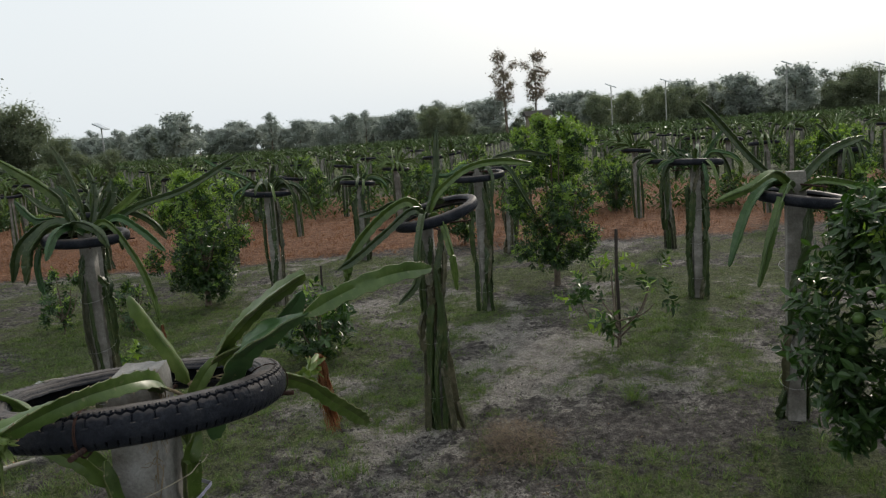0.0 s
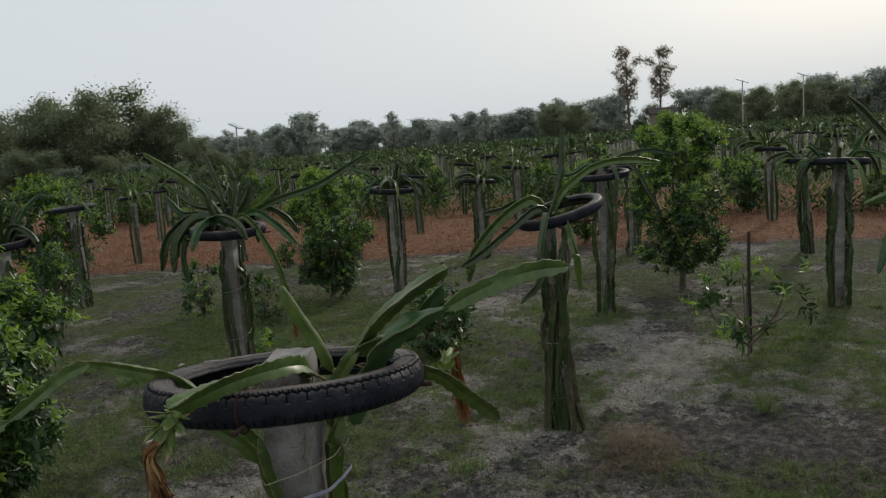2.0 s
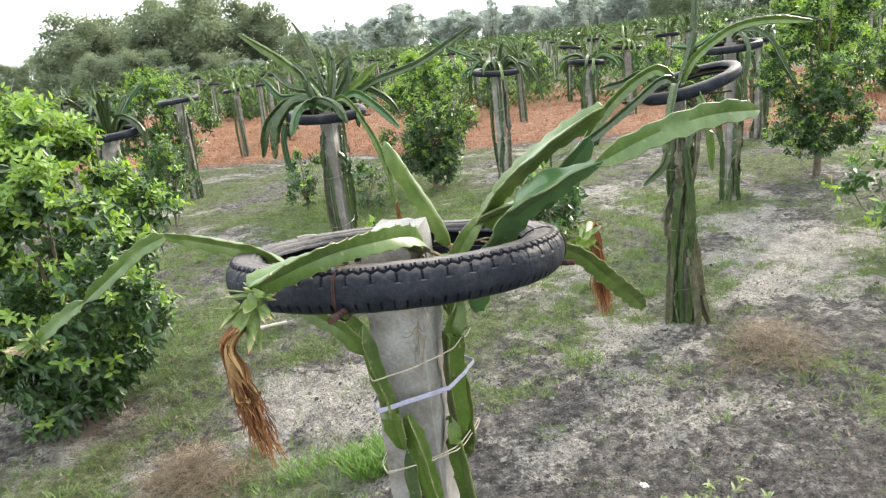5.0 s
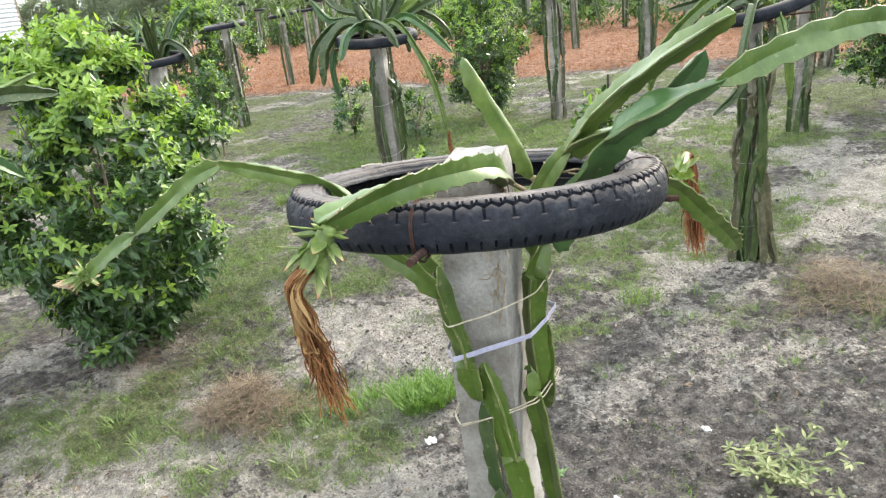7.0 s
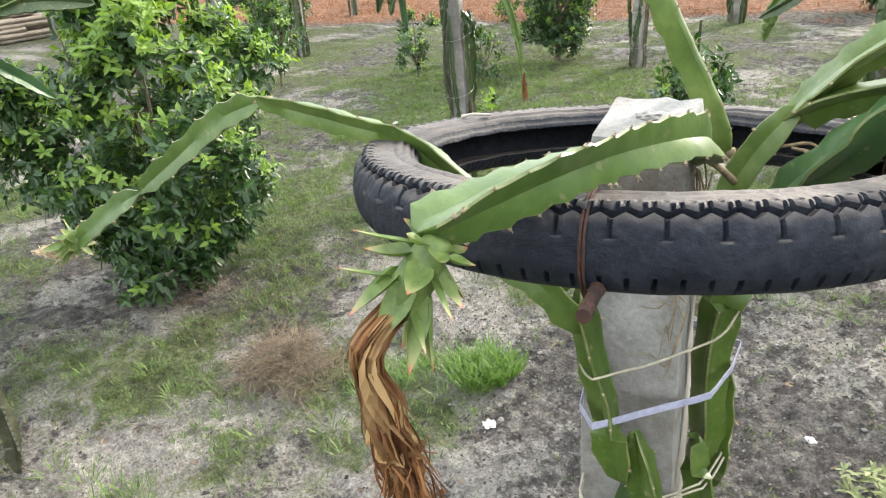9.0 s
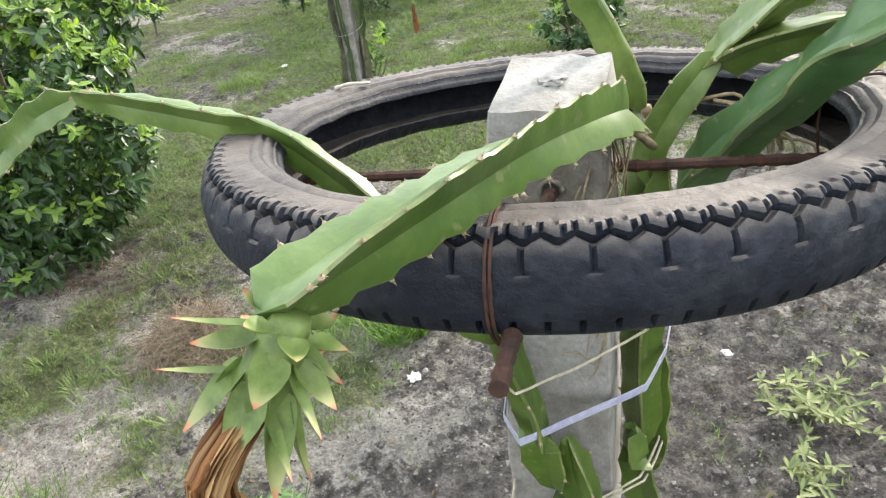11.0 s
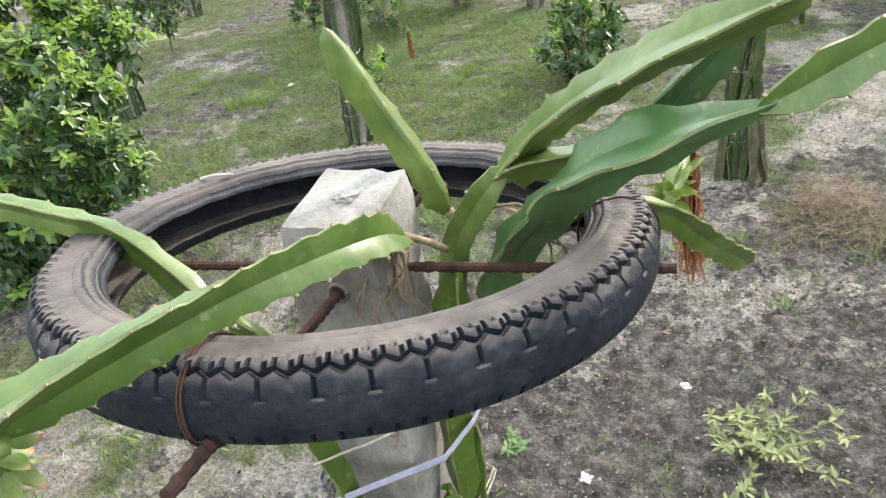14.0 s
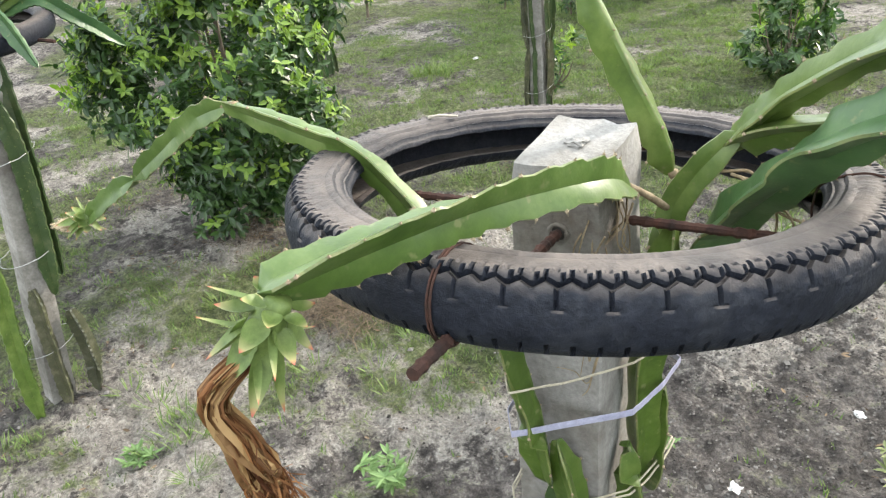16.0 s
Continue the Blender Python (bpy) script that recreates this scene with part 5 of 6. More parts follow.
def citrus(name, x, y, height, radius, sprigs, seed, leaf=0.06, low=0.25, young=0.35, label="", stemmed=True, fruit=0, lean=(0, 0), group="citrus bushes"):
    rng = random.Random(seed)
    root = thing(name, label, "bush", pose(x, y, lump(x, y)), group)
    dark, light = Geo(), Geo()
    limbs = []
    for k in range(7):
        a = 2.4 * k + rng.uniform(-0.4, 0.4)
        z0 = height * rng.uniform(0.08, 0.3)
        e = Vector((math.cos(a) * radius * 0.55 + lean[0], math.sin(a) * radius * 0.55 + lean[1], height * rng.uniform(0.45, 0.88)))
        s = Vector((rng.uniform(-.015, .015), rng.uniform(-.015, .015), z0))
        limbs.append((s, s.lerp(e, 0.45) + Vector((math.cos(a), math.sin(a), 0)) * radius * 0.12, e))
    trunk = tube([(0, 0, -0.03), (0.01, 0.01, height * 0.2), (-0.01, 0.02, height * 0.5), (lean[0], lean[1], height * 0.85)], ((0.018 if sprigs > 300 else 0.004) + 0.012 * height, 0.004), 20, 8, 0.25, seed)
    part("trunk", trunk.mesh("trunk", M_BARK, True), root)
    for l3 in limbs:
        part("limb", tube(l3, (0.006 + 0.005 * height, 0.003), 12, 6, 0.2, seed).mesh("limb", M_BARK, True), root)
    clumps = []
    few = 10 if sprigs < 150 else 44
    for k in range(few):
        z = (k + rng.random()) / few
        a = 2.4 * k + rng.uniform(-0.6, 0.6)
        prof = math.sin(math.pi * (0.09 + 0.81 * z ** 0.9))
        rr = radius * prof * rng.uniform(0.25, 1.05)
        c = Vector((math.cos(a) * rr + lean[0] * z, math.sin(a) * rr + lean[1] * z, height * (low + (0.93 - low) * z)))
        clumps.append((c, radius * rng.uniform(0.17, 0.34) * (0.6 + 0.5 * prof), z))
    for k in range(sprigs):
        c, cr, z = rng.choice(clumps)
        dirn = Vector((rng.gauss(0, 1), rng.gauss(0, 1), rng.gauss(0.25, 1))).normalized()
        depth = rng.random() ** 0.4
        p = c + dirn * cr * depth * (rng.uniform(1.1, 1.35) if rng.random() < 0.12 else 1.0)
        axis_out = Vector((p.x, p.y, 0)).length / max(0.05, radius)
        if p.z < 0.04:
            continue
        d = (dirn + Vector((p.x, p.y, 0)) * 0.6 / radius + Vector((rng.uniform(-.4, .4), rng.uniform(-.4, .4), rng.uniform(0, .8)))).normalized()
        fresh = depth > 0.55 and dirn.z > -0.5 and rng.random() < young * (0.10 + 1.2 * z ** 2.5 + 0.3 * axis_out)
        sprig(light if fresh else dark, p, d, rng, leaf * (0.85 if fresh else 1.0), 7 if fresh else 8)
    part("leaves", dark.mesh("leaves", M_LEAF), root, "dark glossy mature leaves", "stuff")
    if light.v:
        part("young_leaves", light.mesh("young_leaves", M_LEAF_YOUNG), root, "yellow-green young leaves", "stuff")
    for k in range(fruit):
        a, z = rng.uniform(0, 6.28), rng.uniform(0.25, 0.85)
        r = radius * 0.85 * math.sin(math.pi * (0.12 + 0.8 * z))
        bm = bmesh.new()
        bmesh.ops.create_icosphere(bm, subdivisions=2, radius=0.028)
        me = bpy.data.meshes.new("fruit")
        bm.to_mesh(me)
        bm.free()
        me.materials.append(M_FRUIT)
        me.polygons.foreach_set("use_smooth", [True] * len(me.polygons))
        ob = part("fruit", me, root, "unripe green citrus fruit")
        ob.location = (math.cos(a) * r, math.sin(a) * r, height * (low + (1 - low) * z))
    return root


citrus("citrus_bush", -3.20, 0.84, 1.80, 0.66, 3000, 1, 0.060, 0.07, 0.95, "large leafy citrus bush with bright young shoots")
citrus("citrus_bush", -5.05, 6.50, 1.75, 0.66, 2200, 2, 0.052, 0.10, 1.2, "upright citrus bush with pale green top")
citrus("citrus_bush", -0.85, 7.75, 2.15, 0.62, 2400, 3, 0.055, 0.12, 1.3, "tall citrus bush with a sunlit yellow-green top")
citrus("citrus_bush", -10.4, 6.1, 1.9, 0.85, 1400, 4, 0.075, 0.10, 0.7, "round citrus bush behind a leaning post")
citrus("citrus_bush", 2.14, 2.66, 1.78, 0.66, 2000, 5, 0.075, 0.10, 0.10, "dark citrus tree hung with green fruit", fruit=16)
citrus("citrus_sapling", -7.05, 4.0, 1.15, 0.36, 260, 6, 0.06, 0.2, 0.5, "thin young citrus sapling with sparse leaves")
citrus("citrus_sapling", -2.35, 4.6, 0.66, 0.40, 160, 7, 0.075, 0.1, 0.55, "low leafy sapling beside a thin stake")
citrus("citrus_sapling", 0.20, 5.22, 0.82, 0.60, 48, 8, 0.080, 0.25, 0.95, "sparse sapling tied to a dark stake")
citrus("citrus_sapling", -3.35, 3.25, 0.6, 0.3, 60, 9, 0.055, 0.15, 0.4, "small sapling beside a post")


citrus("citrus_sapling", -5.95, 5.1, 0.80, 0.34, 110, 10, 0.06, 0.15, 0.6, "low citrus sapling in the grass")
citrus("citrus_sapling", -5.05, 5.2, 0.55, 0.30, 70, 11, 0.06, 0.15, 0.6, "low citrus sapling in the grass")


def stake(x, y, h, r=0.016, seed=1):
    root = thing("wooden_stake", "dark upright wooden stake in the soil", "stake", pose(x, y, 0))
    part("stick", tube([(0, 0, -0.02), (0.004, 0, h * 0.33), (-0.003, 0.004, h * 0.66), (0.006, 0, h)], (r, r * 0.9), 14, 8, 0.12, seed).mesh("stick", M_STAKE), root)


stake(0.20, 5.32, 1.02)
stake(-2.62, 5.2, 0.75, 0.012, 2)


# bushes further back between the rows
def field_bushes():
    rng = random.Random(31)
    made = []
    for k in range(3):
        made.append(citrus("citrus_bush", 0, 0, 1.8, 0.6, 420, 70 + k, 0.095, 0.1, 0.75, "leafy citrus bush between the post rows"))
    first = set()
    spots = [(-3.2, 11.2), (-7.6, 9.6), (2.6, 11.0), (4.0, 8.2), (-12.4, 10.6), (3.4, 5.6), (-14.0, 5.0), (1.2, 15.5), (-5.4, 15.0), (-9.0, 14.0), (5.6, 13.0), (-17.5, 9.0), (6.5, 18.0), (-2.0, 19.0), (-13.0, 18.0), (-20.0, 15.0), (3.0, 23.0), (-7.0, 24.0), (9.0, 24.0), (-16.0, 25.0), (-26.0, 21.0)]
    spots += [(x, y) for x, y in ((rng.uniform(-1.0, 0.55) * (y + 8), y) for y in (14 + 36 * rng.random() for _ in range(80)))]
    for n, (x, y) in enumerate(spots):
        k = n % 3
        s = rng.uniform(0.65, 1.05)
        m = pose(x, y, 0, 0, 0, rng.uniform(0, 360)) @ Matrix.Scale(s, 4)
        if k in first:
            copy_thing(made[k], m)
        else:
            made[k].matrix_basis = m
            first.add(k)


field_bushes()


# ---------------- grass, weeds, straw and litter ----------------
def scatter_grass():
    rng = random.Random(8)
    g = Geo()
    for n in range(170000):
        if n % 3:
            x, y = rng.uniform(-6.5, 1.8), rng.uniform(-0.9, 6.5)
        else:
            x, y = rng.uniform(-12, 5), rng.uniform(2, 12)
        gr, sa, red = cover(x, y)
        fine = 0.5 + 1.6 * fbm(x, y, 5.5, 15.0)
        if red > 0.3 or rng.random() > (gr * 1.05 + 0.05) * fine:
            continue
        z = lump(x, y) - 0.004
        tall = rng.uniform(0.012, 0.04) * (1.6 if rng.random() < 0.06 else 1)
        for _ in range(4):
            a = rng.uniform(0, 6.28)
            b = Vector((x + rng.uniform(-0.02, 0.02), y + rng.uniform(-0.02, 0.02), z))
            d = Vector((math.cos(a) * 0.7, math.sin(a) * 0.7, 1)).normalized()
            s = Vector((-math.sin(a), math.cos(a), 0)) * rng.uniform(0.0016, 0.0036)
            g.add([b - s, b + s, b + d * tall], [(0, 1, 2)])
    tagged(new("grass", g.mesh("grass", M_GRASS)), "short thin green grass on the soil", "grass", kind="stuff")


def tuft(x, y, count, tall, spread, seed, mat, name="grass_tuft", label="fresh bright green tuft of long grass", cat="grass", flat=0.0):
    rng = random.Random(seed)
    g = Geo()
    for _ in range(count):
        a, r = rng.uniform(0, 6.28), spread * math.sqrt(rng.random())
        r *= 0.75 + (0.9 if flat else 0.5) * noise.noise(Vector((math.cos(a) * 1.5, math.sin(a) * 1.5, seed)))
        b = Vector((x + math.cos(a) * r, y + math.sin(a) * r, lump(x, y) - 0.006))
        a2 = rng.uniform(0, 6.28)
        d = Vector((math.cos(a2), math.sin(a2), 1.6 - 1.5 * flat + rng.random() * (1 - flat))).normalized()
        if flat:
            b.z += rng.random() * 0.13 * max(0, 1 - r / spread) ** 0.8 + 0.006
        h = tall * rng.uniform(0.5, 1.1)
        v, f = blade(b, d, h, rng.uniform(0.0016, 0.0030) if flat else rng.uniform(0.003, 0.006), Vector((math.cos(a2), math.sin(a2), 0)), rng.uniform(0.1, 0.5), 4)
        g.add(v, f)
    tagged(new(name, g.mesh(name, mat)), label, cat, kind="stuff")


def weed(x, y, seed, reach, height, count, mat=M_WEED, leaf=0.05, label="pale green sprawling weed in bare soil"):
    rng = random.Random(seed)
    root = thing("weed", label, "weed", pose(x, y, lump(x, y)))
    g = Geo()
    for k in range(count):
        a = 2.4 * k
        rr = reach * rng.uniform(0.25, 1.0)
        e = Vector((math.cos(a) * rr, math.sin(a) * rr, height * rng.uniform(0.3, 1.0)))
        path = [Vector((0, 0, 0)), e * 0.4 + Vector((0, 0, 0.012)), e * 0.75 + Vector((0, 0, 0.008)), e]
        part("stalk", tube(path, (0.0018, 0.0008), 8, 4).mesh("stalk", mat), root)
        for t in (0.35, 0.55, 0.75, 0.9, 1.0):
            c = e * t + Vector((0, 0, 0.008))
            for m in range(5 if t == 1.0 else 3):
                b2 = rng.uniform(0, 6.28)
                dd = Vector((math.cos(b2), math.sin(b2), rng.uniform(0.1, 0.7)))
                v, f = blade(c, dd, leaf * rng.uniform(0.6, 1.1), leaf * 0.24, Vector((0, 0, 1)), rng.uniform(-0.3, 0.1), 3, 0.2)
                g.add(v, f)
    part("leaves", g.mesh("leaves", mat), root, "", "stuff")


scatter_grass()
tuft(-1.38, 1.20, 900, 0.125, 0.19, 1, M_FRESH)
tuft(-1.62, 1.02, 240, 0.09, 0.16, 2, M_FRESH)
tuft(-1.78, -0.10, 160, 0.09, 0.16, 3, M_GRASS)
tuft(-1.02, 2.55, 160, 0.10, 0.16, 4, M_GRASS)
tuft(-4.6, 3.1, 260, 0.16, 0.25, 5, M_GRASS)
tuft(0.45, 4.0, 90, 0.16, 0.08, 6, M_GRASS)
tuft(-2.05, 0.74, 1700, 0.14, 0.29, 7, M_HAY, "straw_heap", "flat heap of withered brown straw", "straw", 0.85)
tuft(-0.15, 3.10, 1500, 0.15, 0.40, 8, M_HAY, "straw_heap", "flat heap of withered brown straw", "straw", 0.85)
tuft(-3.0, 0.75, 700, 0.12, 0.45, 9, M_HAY, "straw_heap", "thin litter of dry leaves under a bush", "straw", 0.9)
weed(0.05, 1.44, 3, 0.24, 0.13, 19)
weed(0.10, 1.13, 4, 0.11, 0.06, 7, M_WEED, 0.045, "small pale green weed in bare soil")
weed(-1.05, 0.28, 5, 0.10, 0.13, 9, M_WEED_GREEN, 0.055, "small soft green seedling in sand")
weed(-0.60, 1.03, 6, 0.05, 0.05, 4, M_WEED_GREEN, 0.04, "tiny green seedling in bare soil")
weed(-1.75, -0.30, 7, 0.06, 0.05, 5, M_WEED_GREEN, 0.05, "tiny green seedling in bare soil")


def small_tufts():
    """Small separate grass tufts where grass grows."""
    rng = random.Random(21)
    g = Geo()
    n = 0
    while n < 900:
        x, y = rng.uniform(-6.0, 1.8), rng.uniform(-0.9, 7.5)
        if rng.random() > cover(x, y)[0] + 0.12 or cover(x, y)[2] > 0.3:
            continue
        n += 1
        r = rng.uniform(0.03, 0.10)
        for _ in range(rng.randint(14, 44)):
            a, q = rng.uniform(0, 6.28), r * math.sqrt(rng.random())
            b = Vector((x + math.cos(a) * q, y + math.sin(a) * q, lump(x, y) - 0.006))
            d = Vector((math.cos(a) * 0.8, math.sin(a) * 0.8, rng.uniform(0.6, 1.6)))
            v, f = blade(b, d, rng.uniform(0.03, 0.085), rng.uniform(0.0025, 0.005), Vector((math.cos(a), math.sin(a), 0)), rng.uniform(0.1, 0.4), 3)
            g.add(v, f)
    tagged(new("grass_tufts", g.mesh("grass_tufts", M_GRASS)), "scattered small tufts of green grass", "grass", kind="stuff")


small_tufts()


def red_growth():
    rng = random.Random(12)
    g = Geo()
    for n in range(60000):
        j = 2.4 + 7.0 * rng.random() ** 1.5
        i = rng.uniform(-3 - j * 0.5, 4 + j * 0.6)
        p = U * i + V * j
        if cover(p.x, p.y)[2] < 0.35 or fbm(p.x, p.y, 1.4, 22.0) < -0.22 + 0.2 * rng.random():
            continue
        for _ in range(2):
            a = rng.uniform(0, 6.28)
            b = Vector((p.x + rng.uniform(-0.04, 0.04), p.y + rng.uniform(-0.04, 0.04), -0.005))
            d = Vector((math.cos(a) * 0.8, math.sin(a) * 0.8, 1)).normalized()
            s = Vector((-math.sin(a), math.cos(a), 0)) * 0.006
            g.add([b - s, b + s, b + d * rng.uniform(0.03, 0.12)], [(0, 1, 2)])
    tagged(new("red_dry_growth", g.mesh("red_dry_growth", M_RED_GRASS)), "reddish brown dried grass between the rows", "dry grass", kind="stuff")


red_growth()


def litter(x, y, size, seed):
    rng = random.Random(seed)
    bm = bmesh.new()
    bmesh.ops.create_grid(bm, x_segments=4, y_segments=4, size=size / 2)
    for v in bm.verts:
        v.co.z = rng.uniform(0.002, 0.016)
        v.co.x += rng.uniform(-0.07, 0.07) * size
        v.co.y += rng.uniform(-0.07, 0.07) * size
    me = bpy.data.meshes.new("scrap")
    bm.to_mesh(me)
    bm.free()
    me.materials.append(M_PAPER)
    root = thing("paper_scrap", "small crumpled white scrap on the soil", "litter", pose(x, y, lump(x, y), 0, 0, rng.uniform(0, 90)), "scraps on the soil")
    part("sheet", me, root)


for k, (x, y, s) in enumerate(((-0.341, 1.041, 0.035), (-0.271, 1.629, 0.035), (-1.146, 0.976, 0.045), (-4.626, 3.596, 0.06), (-2.9, 5.0, 0.05))):
    litter(x, y, s, k)


def clods():
    """Crumbs and clods of soil, thickest where the soil lies bare."""
    rng = random.Random(5)
    g = Geo()
    for n in range(34000):
        if n % 3 == 0:
            a, r = rng.uniform(0, 6.28), 1.1 * math.sqrt(rng.random())
            x, y = -0.5 + math.cos(a) * r * 1.3, 1.7 + math.sin(a) * r * 0.9
        else:
            x, y = rng.uniform(-3.2, 1.7), rng.uniform(-0.7, 4.4)
        if rng.random() < cover(x, y)[0] * 1.2:
            continue
        s = rng.uniform(0.0018, 0.0070) * (2.4 if rng.random() < 0.04 else 1)
        c = Vector((x, y, lump(x, y) + s * 0.2))
        g.add([c + Vector((vx * rng.uniform(.6, 1.2), vy * rng.uniform(.6, 1.2), vz * rng.uniform(.4, .9))) * s for vx, vy, vz in ((1, 0, 0), (-1, 0, 0), (0, 1, 0), (0, -1, 0), (0, 0, 1), (0, 0, -1))], OCTA_F)
    tagged(new("soil_clods", g.mesh("soil_clods", M_CLOD)), "scattered crumbs and clods of grey soil", "soil", kind="stuff")


clods()



def pale_stick(a, b, r, label, seed):
    a, b = Vector(a), Vector(b)
    root = thing("stick", label, "stick", Matrix.Translation(a))
    c = b - a
    part("wood", tube([(0, 0, 0), c * 0.35 + Vector((0, 0, 0.002)), c * 0.7 + Vector((0, 0, 0.001)), c], (r, r * 0.6), 12, 7, 0.3, seed).mesh("wood", M_PALE_WOOD, True), root)


pale_stick((-3.289, 2.105, 0.02), (-3.164, 2.283, 0.03), 0.016, "short bleached piece of wood on the soil", 1)
pale_stick((-0.222, 0.010, 1.4895), (-0.200, 0.038, 1.4885), 0.0021, "small bleached stick lying on a tyre", 2)


def field_weeds():
    """Knee-high green weeds under the further rows."""
    rng = random.Random(64)
    g = Geo()
    for n in range(9000):
        y = 15 + 42 * rng.random() ** 1.4
        x = rng.uniform(-1.05, 0.6) * (y + 8)
        if fbm(x, y, 0.25, 31.0) < -0.08:
            continue
        t = rng.uniform(0.25, 0.75)
        for _ in range(7):
            a = rng.uniform(0, 6.28)
            c = Vector((x + rng.uniform(-0.3, 0.3), y + rng.uniform(-0.3, 0.3), t * rng.random()))
            v, f = blade(c, Vector((math.cos(a), math.sin(a), rng.uniform(0.1, 1.4))), rng.uniform(0.15, 0.32), 0.07, Vector((0, 0, 1)), -0.2, 2)
            g.add(v, f)
    tagged(new("field_weeds", g.mesh("field_weeds", M_FIELD_WEED)), "green weeds growing under the further rows", "weeds", kind="stuff")


field_weeds()


def dead_leaves():
    """Fallen leaves and bits of stalk on the bare soil."""
    rng = random.Random(45)
    g = Geo()
    for n in range(4200):
        if n % 3 == 0:
            a, r = rng.uniform(0, 6.28), 1.0 * math.sqrt(rng.random())
            x, y = -3.0 + math.cos(a) * r, 0.6 + math.sin(a) * r
        else:
            x, y = rng.uniform(-4.2, 1.6), rng.uniform(-0.8, 4.6)
        if noise.noise(Vector((x * 1.3, y * 1.3, 4.0))) < -0.1:
            continue
        a = rng.uniform(0, 6.28)
        d = Vector((math.cos(a), math.sin(a), rng.uniform(-0.1, 0.25)))
        thin = rng.random() < 0.55
        ln = rng.uniform(0.012, 0.036)
        v, f = blade(Vector((x, y, lump(x, y) + 0.004)), d, ln, 0.002 if thin else ln * 0.36, Vector((rng.uniform(-.4, .4), rng.uniform(-.4, .4), 1)), rng.uniform(-0.2, 0.3), 3, 0.3)
        g.add(v, f)
    tagged(new("dead_leaves", g.mesh("dead_leaves", M_LITTER)), "brown fallen leaves and bits of stalk on soil", "leaf litter", kind="stuff")


dead_leaves()


# ---------------- trees and distance ----------------
def tree_kind(seed, height, width, leaves, size, mat, bare=0.3, name="tree", label=""):
    """A tapered trunk with limbs, and a crown of leaf clumps with gaps."""
    rng = random.Random(seed)
    root = thing(name, label, "tree", None, "trees round the field")
    part("trunk", tube([(0, 0, -0.2), (0.1, 0.05, height * 0.3), (-0.1, 0.1, height * 0.6), (0.05, 0, height * 0.95)], (0.016 * height + 0.05, 0.03), 14, 7, 0.2, seed).mesh("trunk", M_BARK, True), root)
    tips = []
    wood = Geo()
    for k in range(13):
        z = height * (bare + (0.95 - bare) * k / 13)
        a = 2.4 * k + rng.uniform(-0.5, 0.5)
        reach = width * (0.45 + 0.55 * math.sin(math.pi * (0.15 + 0.75 * k / 13))) * rng.uniform(0.6, 1.1) * 0.5
        e = Vector((math.cos(a) * reach, math.sin(a) * reach, z + height * rng.uniform(0.06, 0.16)))
        s = Vector((0, 0, z))
        t = tube([s, s.lerp(e, 0.5) + Vector((0, 0, 0.1)), e], (0.006 * height, 0.02), 7, 5)
        wood.add(t.v, t.f)
        tips += [e, s.lerp(e, 0.6)]
    tips.append(Vector((0, 0, height)))
    part("limb", wood.mesh("limbs", M_BARK), root)
    g = Geo()
    for k in range(leaves):
        c = rng.choice(tips)
        rad = width * 0.15
        off = Vector((rng.gauss(0, 1), rng.gauss(0, 1), rng.gauss(0, 0.75))) * rad * 0.62
        p = c + off
        d = Vector((rng.uniform(-1, 1), rng.uniform(-1, 1), rng.uniform(-0.8, 0.5)))
        v, f = blade(p, d, size * rng.uniform(0.6, 1.3), size * 0.5, Vector((rng.uniform(-1, 1), rng.uniform(-1, 1), 1)), -0.1, 2)
        g.add(v, f)
    part("crown", g.mesh("crown", mat), root, "", "stuff")
    return root


def bearing(b, depth):
    """A place so far out from where the walk starts; b: how far aside for each metre ahead."""
    f, r = Vector((-0.358, 0.934, 0)), Vector((0.934, 0.358, 0))
    p = Vector((1.07, -1.07, 0)) + f * depth + r * depth * b
    return p.x, p.y


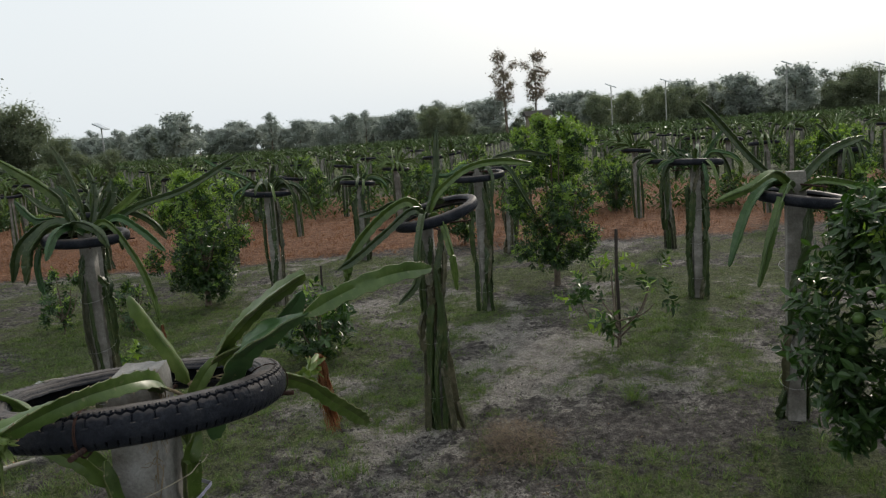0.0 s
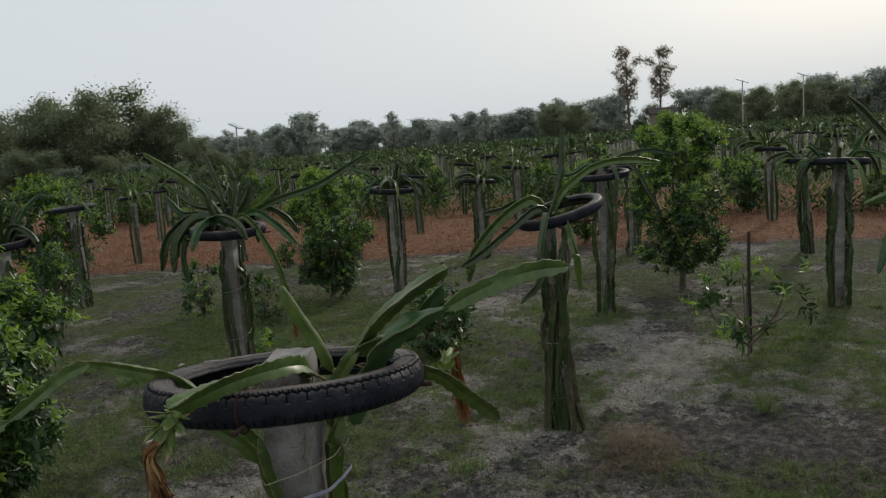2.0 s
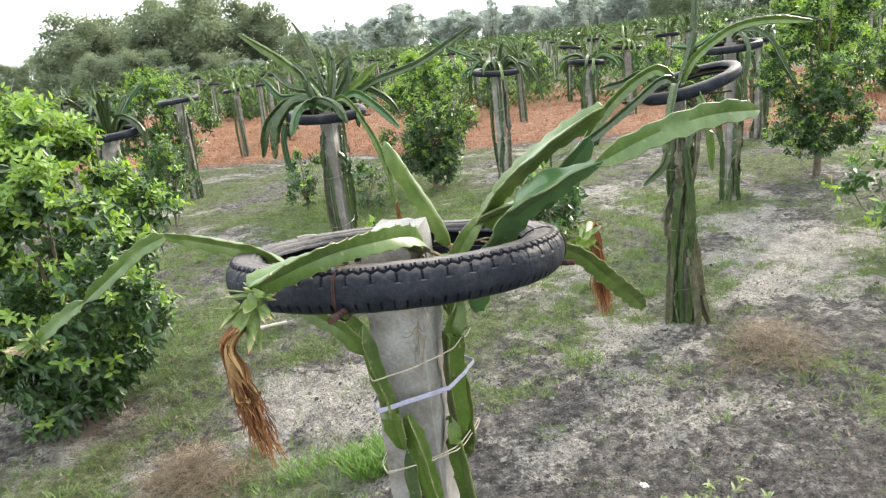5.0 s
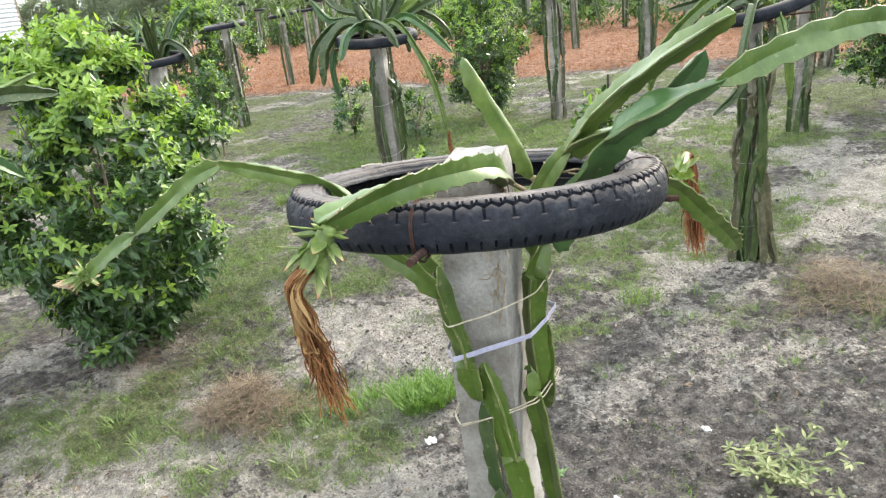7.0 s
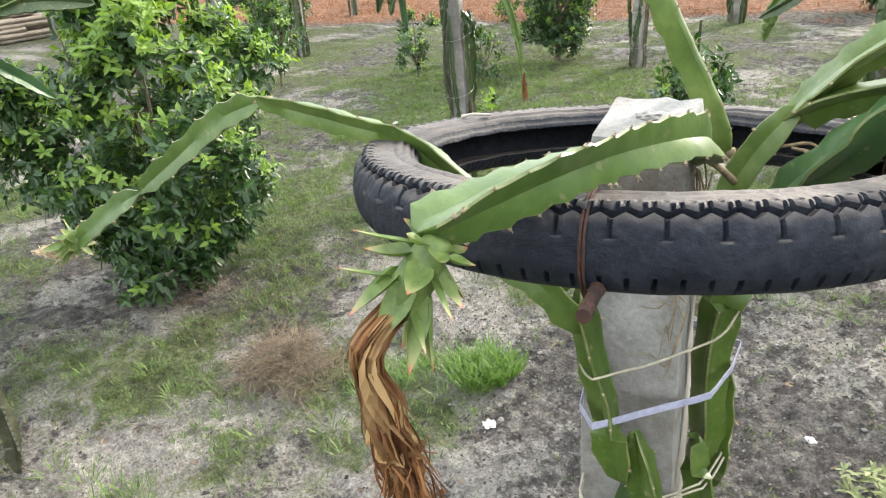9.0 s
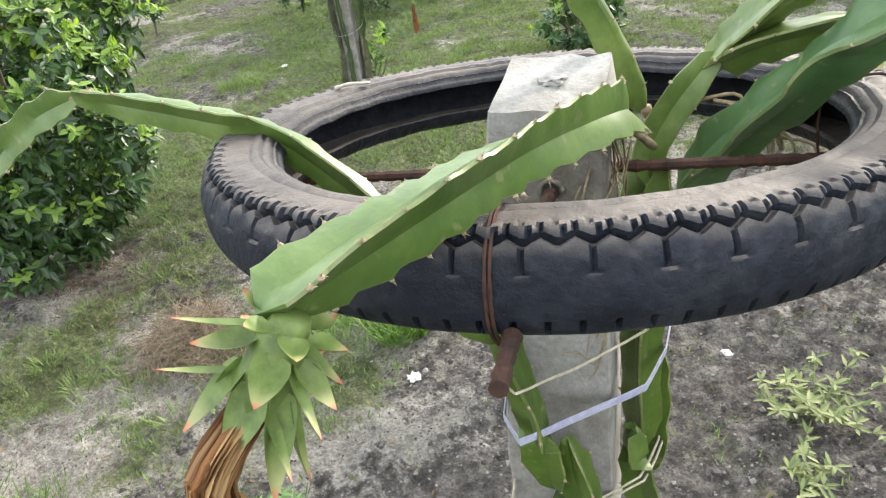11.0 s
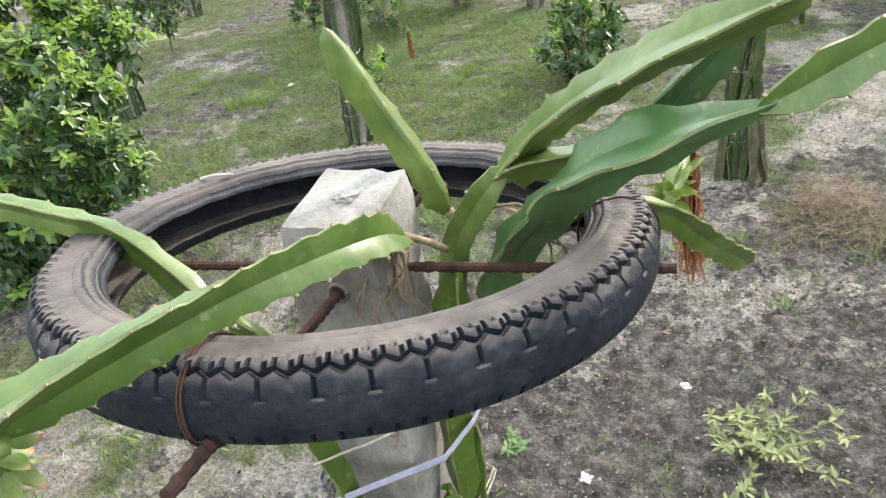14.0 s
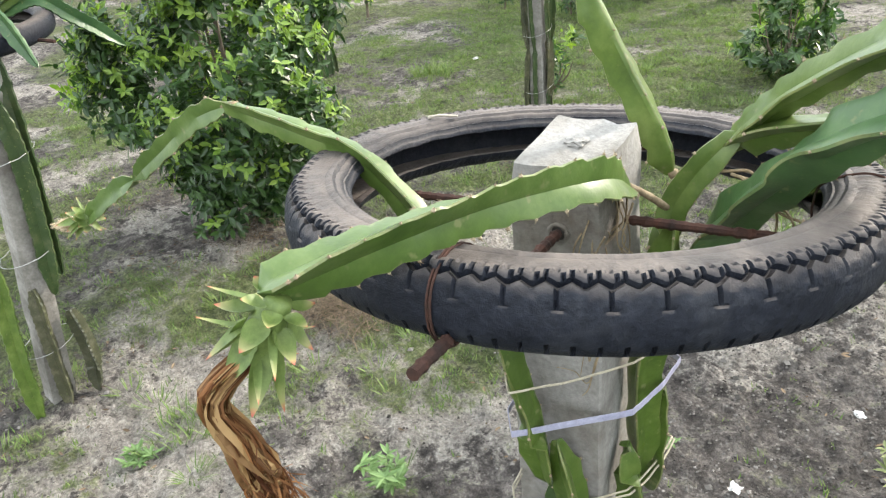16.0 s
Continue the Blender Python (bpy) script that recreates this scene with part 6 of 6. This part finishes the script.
def plant_trees():
    rng = random.Random(17)
    kinds = {
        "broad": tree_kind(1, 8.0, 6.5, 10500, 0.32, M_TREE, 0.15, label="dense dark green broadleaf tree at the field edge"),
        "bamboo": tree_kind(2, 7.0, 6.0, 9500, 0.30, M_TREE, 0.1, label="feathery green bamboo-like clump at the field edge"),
        "pale": tree_kind(3, 7.5, 5.5, 4500, 0.55, M_TREE_HAZE, 0.2, label="hazy grey-green distant tree"),
        "thin": tree_kind(4, 9.0, 3.2, 1800, 0.45, M_TREE_HAZE, 0.35, label="thin hazy tree with an open crown"),
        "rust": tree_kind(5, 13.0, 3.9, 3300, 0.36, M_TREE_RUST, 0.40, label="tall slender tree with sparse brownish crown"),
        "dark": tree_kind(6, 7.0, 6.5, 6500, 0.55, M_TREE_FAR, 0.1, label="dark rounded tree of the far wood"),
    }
    first = set()

    def put(kind, bx, depth, s):
        x, y = bearing(bx, depth)
        m = pose(x, y, 0, 0, 0, rng.uniform(0, 360)) @ Matrix.Scale(s, 4)
        if kind in first:
            copy_thing(kinds[kind], m)
        else:
            kinds[kind].matrix_basis = m
            first.add(kind)

    def height(b):
        """The height of the wood to the left, in metres."""
        t = ((-1.8, 5.5), (-0.95, 4.8), (-0.88, 7.6), (-0.80, 10.2), (-0.76, 10.0), (-0.69, 7.2), (-0.61, 8.8), (-0.57, 8.0), (-0.51, 5.2), (-0.46, 4.2), (-0.40, 3.0))
        for (b0, h0), (b1, h1) in zip(t, t[1:]):
            if b <= b1:
                return h0 + (h1 - h0) * (b - b0) / (b1 - b0)
        return 3.0

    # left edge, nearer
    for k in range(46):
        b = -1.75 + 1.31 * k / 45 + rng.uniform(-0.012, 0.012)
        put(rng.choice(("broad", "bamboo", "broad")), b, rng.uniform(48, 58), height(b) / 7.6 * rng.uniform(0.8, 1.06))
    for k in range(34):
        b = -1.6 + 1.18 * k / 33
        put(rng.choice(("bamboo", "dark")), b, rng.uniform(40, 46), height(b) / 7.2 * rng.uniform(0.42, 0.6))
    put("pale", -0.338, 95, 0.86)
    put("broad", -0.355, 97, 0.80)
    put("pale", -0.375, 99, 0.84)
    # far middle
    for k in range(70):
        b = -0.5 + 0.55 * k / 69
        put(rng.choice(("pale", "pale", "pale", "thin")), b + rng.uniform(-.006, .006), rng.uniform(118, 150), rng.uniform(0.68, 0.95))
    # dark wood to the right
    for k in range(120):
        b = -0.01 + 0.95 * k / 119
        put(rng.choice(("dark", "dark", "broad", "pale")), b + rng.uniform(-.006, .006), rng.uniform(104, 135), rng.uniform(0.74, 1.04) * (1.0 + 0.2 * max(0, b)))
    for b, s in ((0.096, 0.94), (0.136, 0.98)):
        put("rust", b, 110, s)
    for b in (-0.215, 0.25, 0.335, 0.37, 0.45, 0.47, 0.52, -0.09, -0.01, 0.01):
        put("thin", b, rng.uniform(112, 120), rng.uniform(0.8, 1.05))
    # behind and beside, out of view at the start
    for k in range(24):
        a = rng.uniform(0, 6.28)
        x, y = math.cos(a) * 70, math.sin(a) * 70
        if y < 10:
            m = pose(x, y, 0, 0, 0, rng.uniform(0, 360))
            copy_thing(kinds["broad"], m)


plant_trees()


def far_hut():
    x, y = bearing(0.137, 96)
    root = thing("hut", "small raised hut with a dark roof beyond the rows", "hut", pose(x, y, 0, 0, 0, 25))
    bm = bmesh.new()
    bmesh.ops.create_cube(bm, size=1, matrix=Matrix.Translation((0, 0, 2.6)) @ Matrix.Diagonal((2.6, 2.2, 1.5, 1)))
    me = bpy.data.meshes.new("wall")
    bm.to_mesh(me)
    bm.free()
    me.materials.append(M_TIMBER)
    part("wall", me, root)
    part("roof", mesh_of("roof", [(-1.7, -1.5, 3.3), (1.7, -1.5, 3.3), (1.7, 1.5, 3.3), (-1.7, 1.5, 3.3), (-1.7, 0, 4.0), (1.7, 0, 4.0)], [(0, 1, 5, 4), (2, 3, 4, 5), (0, 4, 3), (1, 2, 5), (3, 2, 1, 0)], M_DARK), root)
    for sx in (-1.1, 1.1):
        for sy in (-0.9, 0.9):
            part("leg", tube([(sx, sy, 0), (sx, sy, 0.6), (sx, sy, 1.3), (sx, sy, 1.9)], 0.07, 5, 6).mesh("leg", M_TIMBER), root)


far_hut()


def lamp_post(b, depth, h):
    x, y = bearing(b, depth)
    root = thing("street_lamp", "slim grey lamp pole with a flat solar head", "lamp", pose(x, y, 0), "lamps in the field")
    part("pole", tube([(0, 0, 0), (0, 0, h * 0.4), (0, 0, h * 0.7), (0, 0, h)], 0.06, 6, 7).mesh("pole", M_WIRE), root)
    bm = bmesh.new()
    bmesh.ops.create_cube(bm, size=1, matrix=Matrix.Translation((0, 0, h)) @ Matrix.Rotation(0.4, 4, "Y") @ Matrix.Diagonal((1.3, 0.7, 0.12, 1)))
    bmesh.ops.bevel(bm, geom=bm.edges[:], offset=0.03, segments=1, affect="EDGES")
    me = bpy.data.meshes.new("head")
    bm.to_mesh(me)
    bm.free()
    me.materials.append(M_TIN)
    part("head", me, root)


for b, dp, h in ((-0.437, 62, 4.6), (0.236, 88, 6.0), (0.308, 90, 6.2), (0.468, 95, 7.5), (0.59, 95, 6.6)):
    lamp_post(b, dp, h)


def tin_shed():
    """A shed with corrugated walls behind the rows, logs piled in front."""
    root = thing("shed", "shed of pale corrugated tin with a dark open bay", "shed", pose(-19.2, 3.3, 0, 0, 0, 90))
    w, dpt, h = 5.6, 4.0, 2.7

    def sheet(a, b, z0, z1, name):
        """A wall of sheets whose ridges run level."""
        a, b = Vector(a), Vector(b)
        out = Vector((b.y - a.y, a.x - b.x)).normalized()
        n = int((z1 - z0) / 0.03)
        v = []
        for i in range(n + 1):
            o = out * 0.012 * math.sin(i * math.pi / 1.5)
            z = z0 + (z1 - z0) * i / n
            v += [(a.x + o.x, a.y + o.y, z), (b.x + o.x, b.y + o.y, z)]
        part(name, mesh_of(name, v, [(2 * i, 2 * i + 1, 2 * i + 3, 2 * i + 2) for i in range(n)], M_TIN, True), root)

    sheet((-w / 2, -dpt / 2), (-2.0, -dpt / 2), 0.7, h, "front_sheet")
    sheet((-0.5, -dpt / 2), (w / 2, -dpt / 2), 0.7, h, "front_sheet")
    sheet((-2.0, -dpt / 2), (-0.5, -dpt / 2), 1.75, h, "front_sheet")
    sheet((w / 2, -dpt / 2), (w / 2, dpt / 2), 0.3, h, "side_sheet")
    sheet((w / 2, dpt / 2), (-w / 2, dpt / 2), 0.3, h, "back_sheet")
    sheet((-w / 2, dpt / 2), (-w / 2, -dpt / 2), 0.3, h, "side_sheet")
    for x in (-w / 2, -2.0, -0.5, w / 2):
        for y in (-dpt / 2 + 0.06, dpt / 2 - 0.06):
            part("corner_post", tube([(x, y, -0.05), (x, y, 0.9), (x, y, 1.8), (x, y, h)], 0.06, 6, 7, 0.1).mesh("corner_post", M_TIMBER), root)
    part("roof", mesh_of("roof", [(-w / 2 - .3, -dpt / 2 - .4, h), (w / 2 + .3, -dpt / 2 - .4, h), (w / 2 + .3, 0, h + 0.8), (-w / 2 - .3, 0, h + 0.8), (w / 2 + .3, dpt / 2 + .4, h), (-w / 2 - .3, dpt / 2 + .4, h)], [(0, 1, 2, 3), (3, 2, 4, 5)], M_TIN), root)
    part("low_wall", mesh_of("low_wall", [(-w / 2, -dpt / 2 + 0.15, 0), (w / 2, -dpt / 2 + 0.15, 0), (w / 2, -dpt / 2 + 0.15, 0.72), (-w / 2, -dpt / 2 + 0.15, 0.72)], [(0, 1, 2, 3)], M_DARK), root)
    # near-black sheet behind the opening, standing in for the shade of the bay
    part("inner_wall", mesh_of("inner_wall", [(-2.4, -dpt / 2 + 1.2, 0), (0, -dpt / 2 + 1.2, 0), (0, -dpt / 2 + 1.2, h), (-2.4, -dpt / 2 + 1.2, h)], [(0, 1, 2, 3)], M_DARK), root)
    rng = random.Random(3)
    for k in range(22):
        y, z = 2.0 + rng.uniform(-0.2, 0.2), 0.05 + 0.085 * (k // 4)
        x = -16.3 + 0.16 * (k % 4) + rng.uniform(-0.03, 0.03)
        log = thing("log", "grey weathered pole stacked beside a tin shed", "log", pose(x, y, z), "stack of poles")
        ln = rng.uniform(1.6, 2.8)
        part("wood", tube([(0, 0, 0), (0.01, ln * .3, 0.01), (-0.01, ln * .6, 0), (0.02, ln, 0.01)], rng.uniform(0.035, 0.05), 8, 7, 0.15, k).mesh("wood", M_TIMBER), log)


tin_shed()
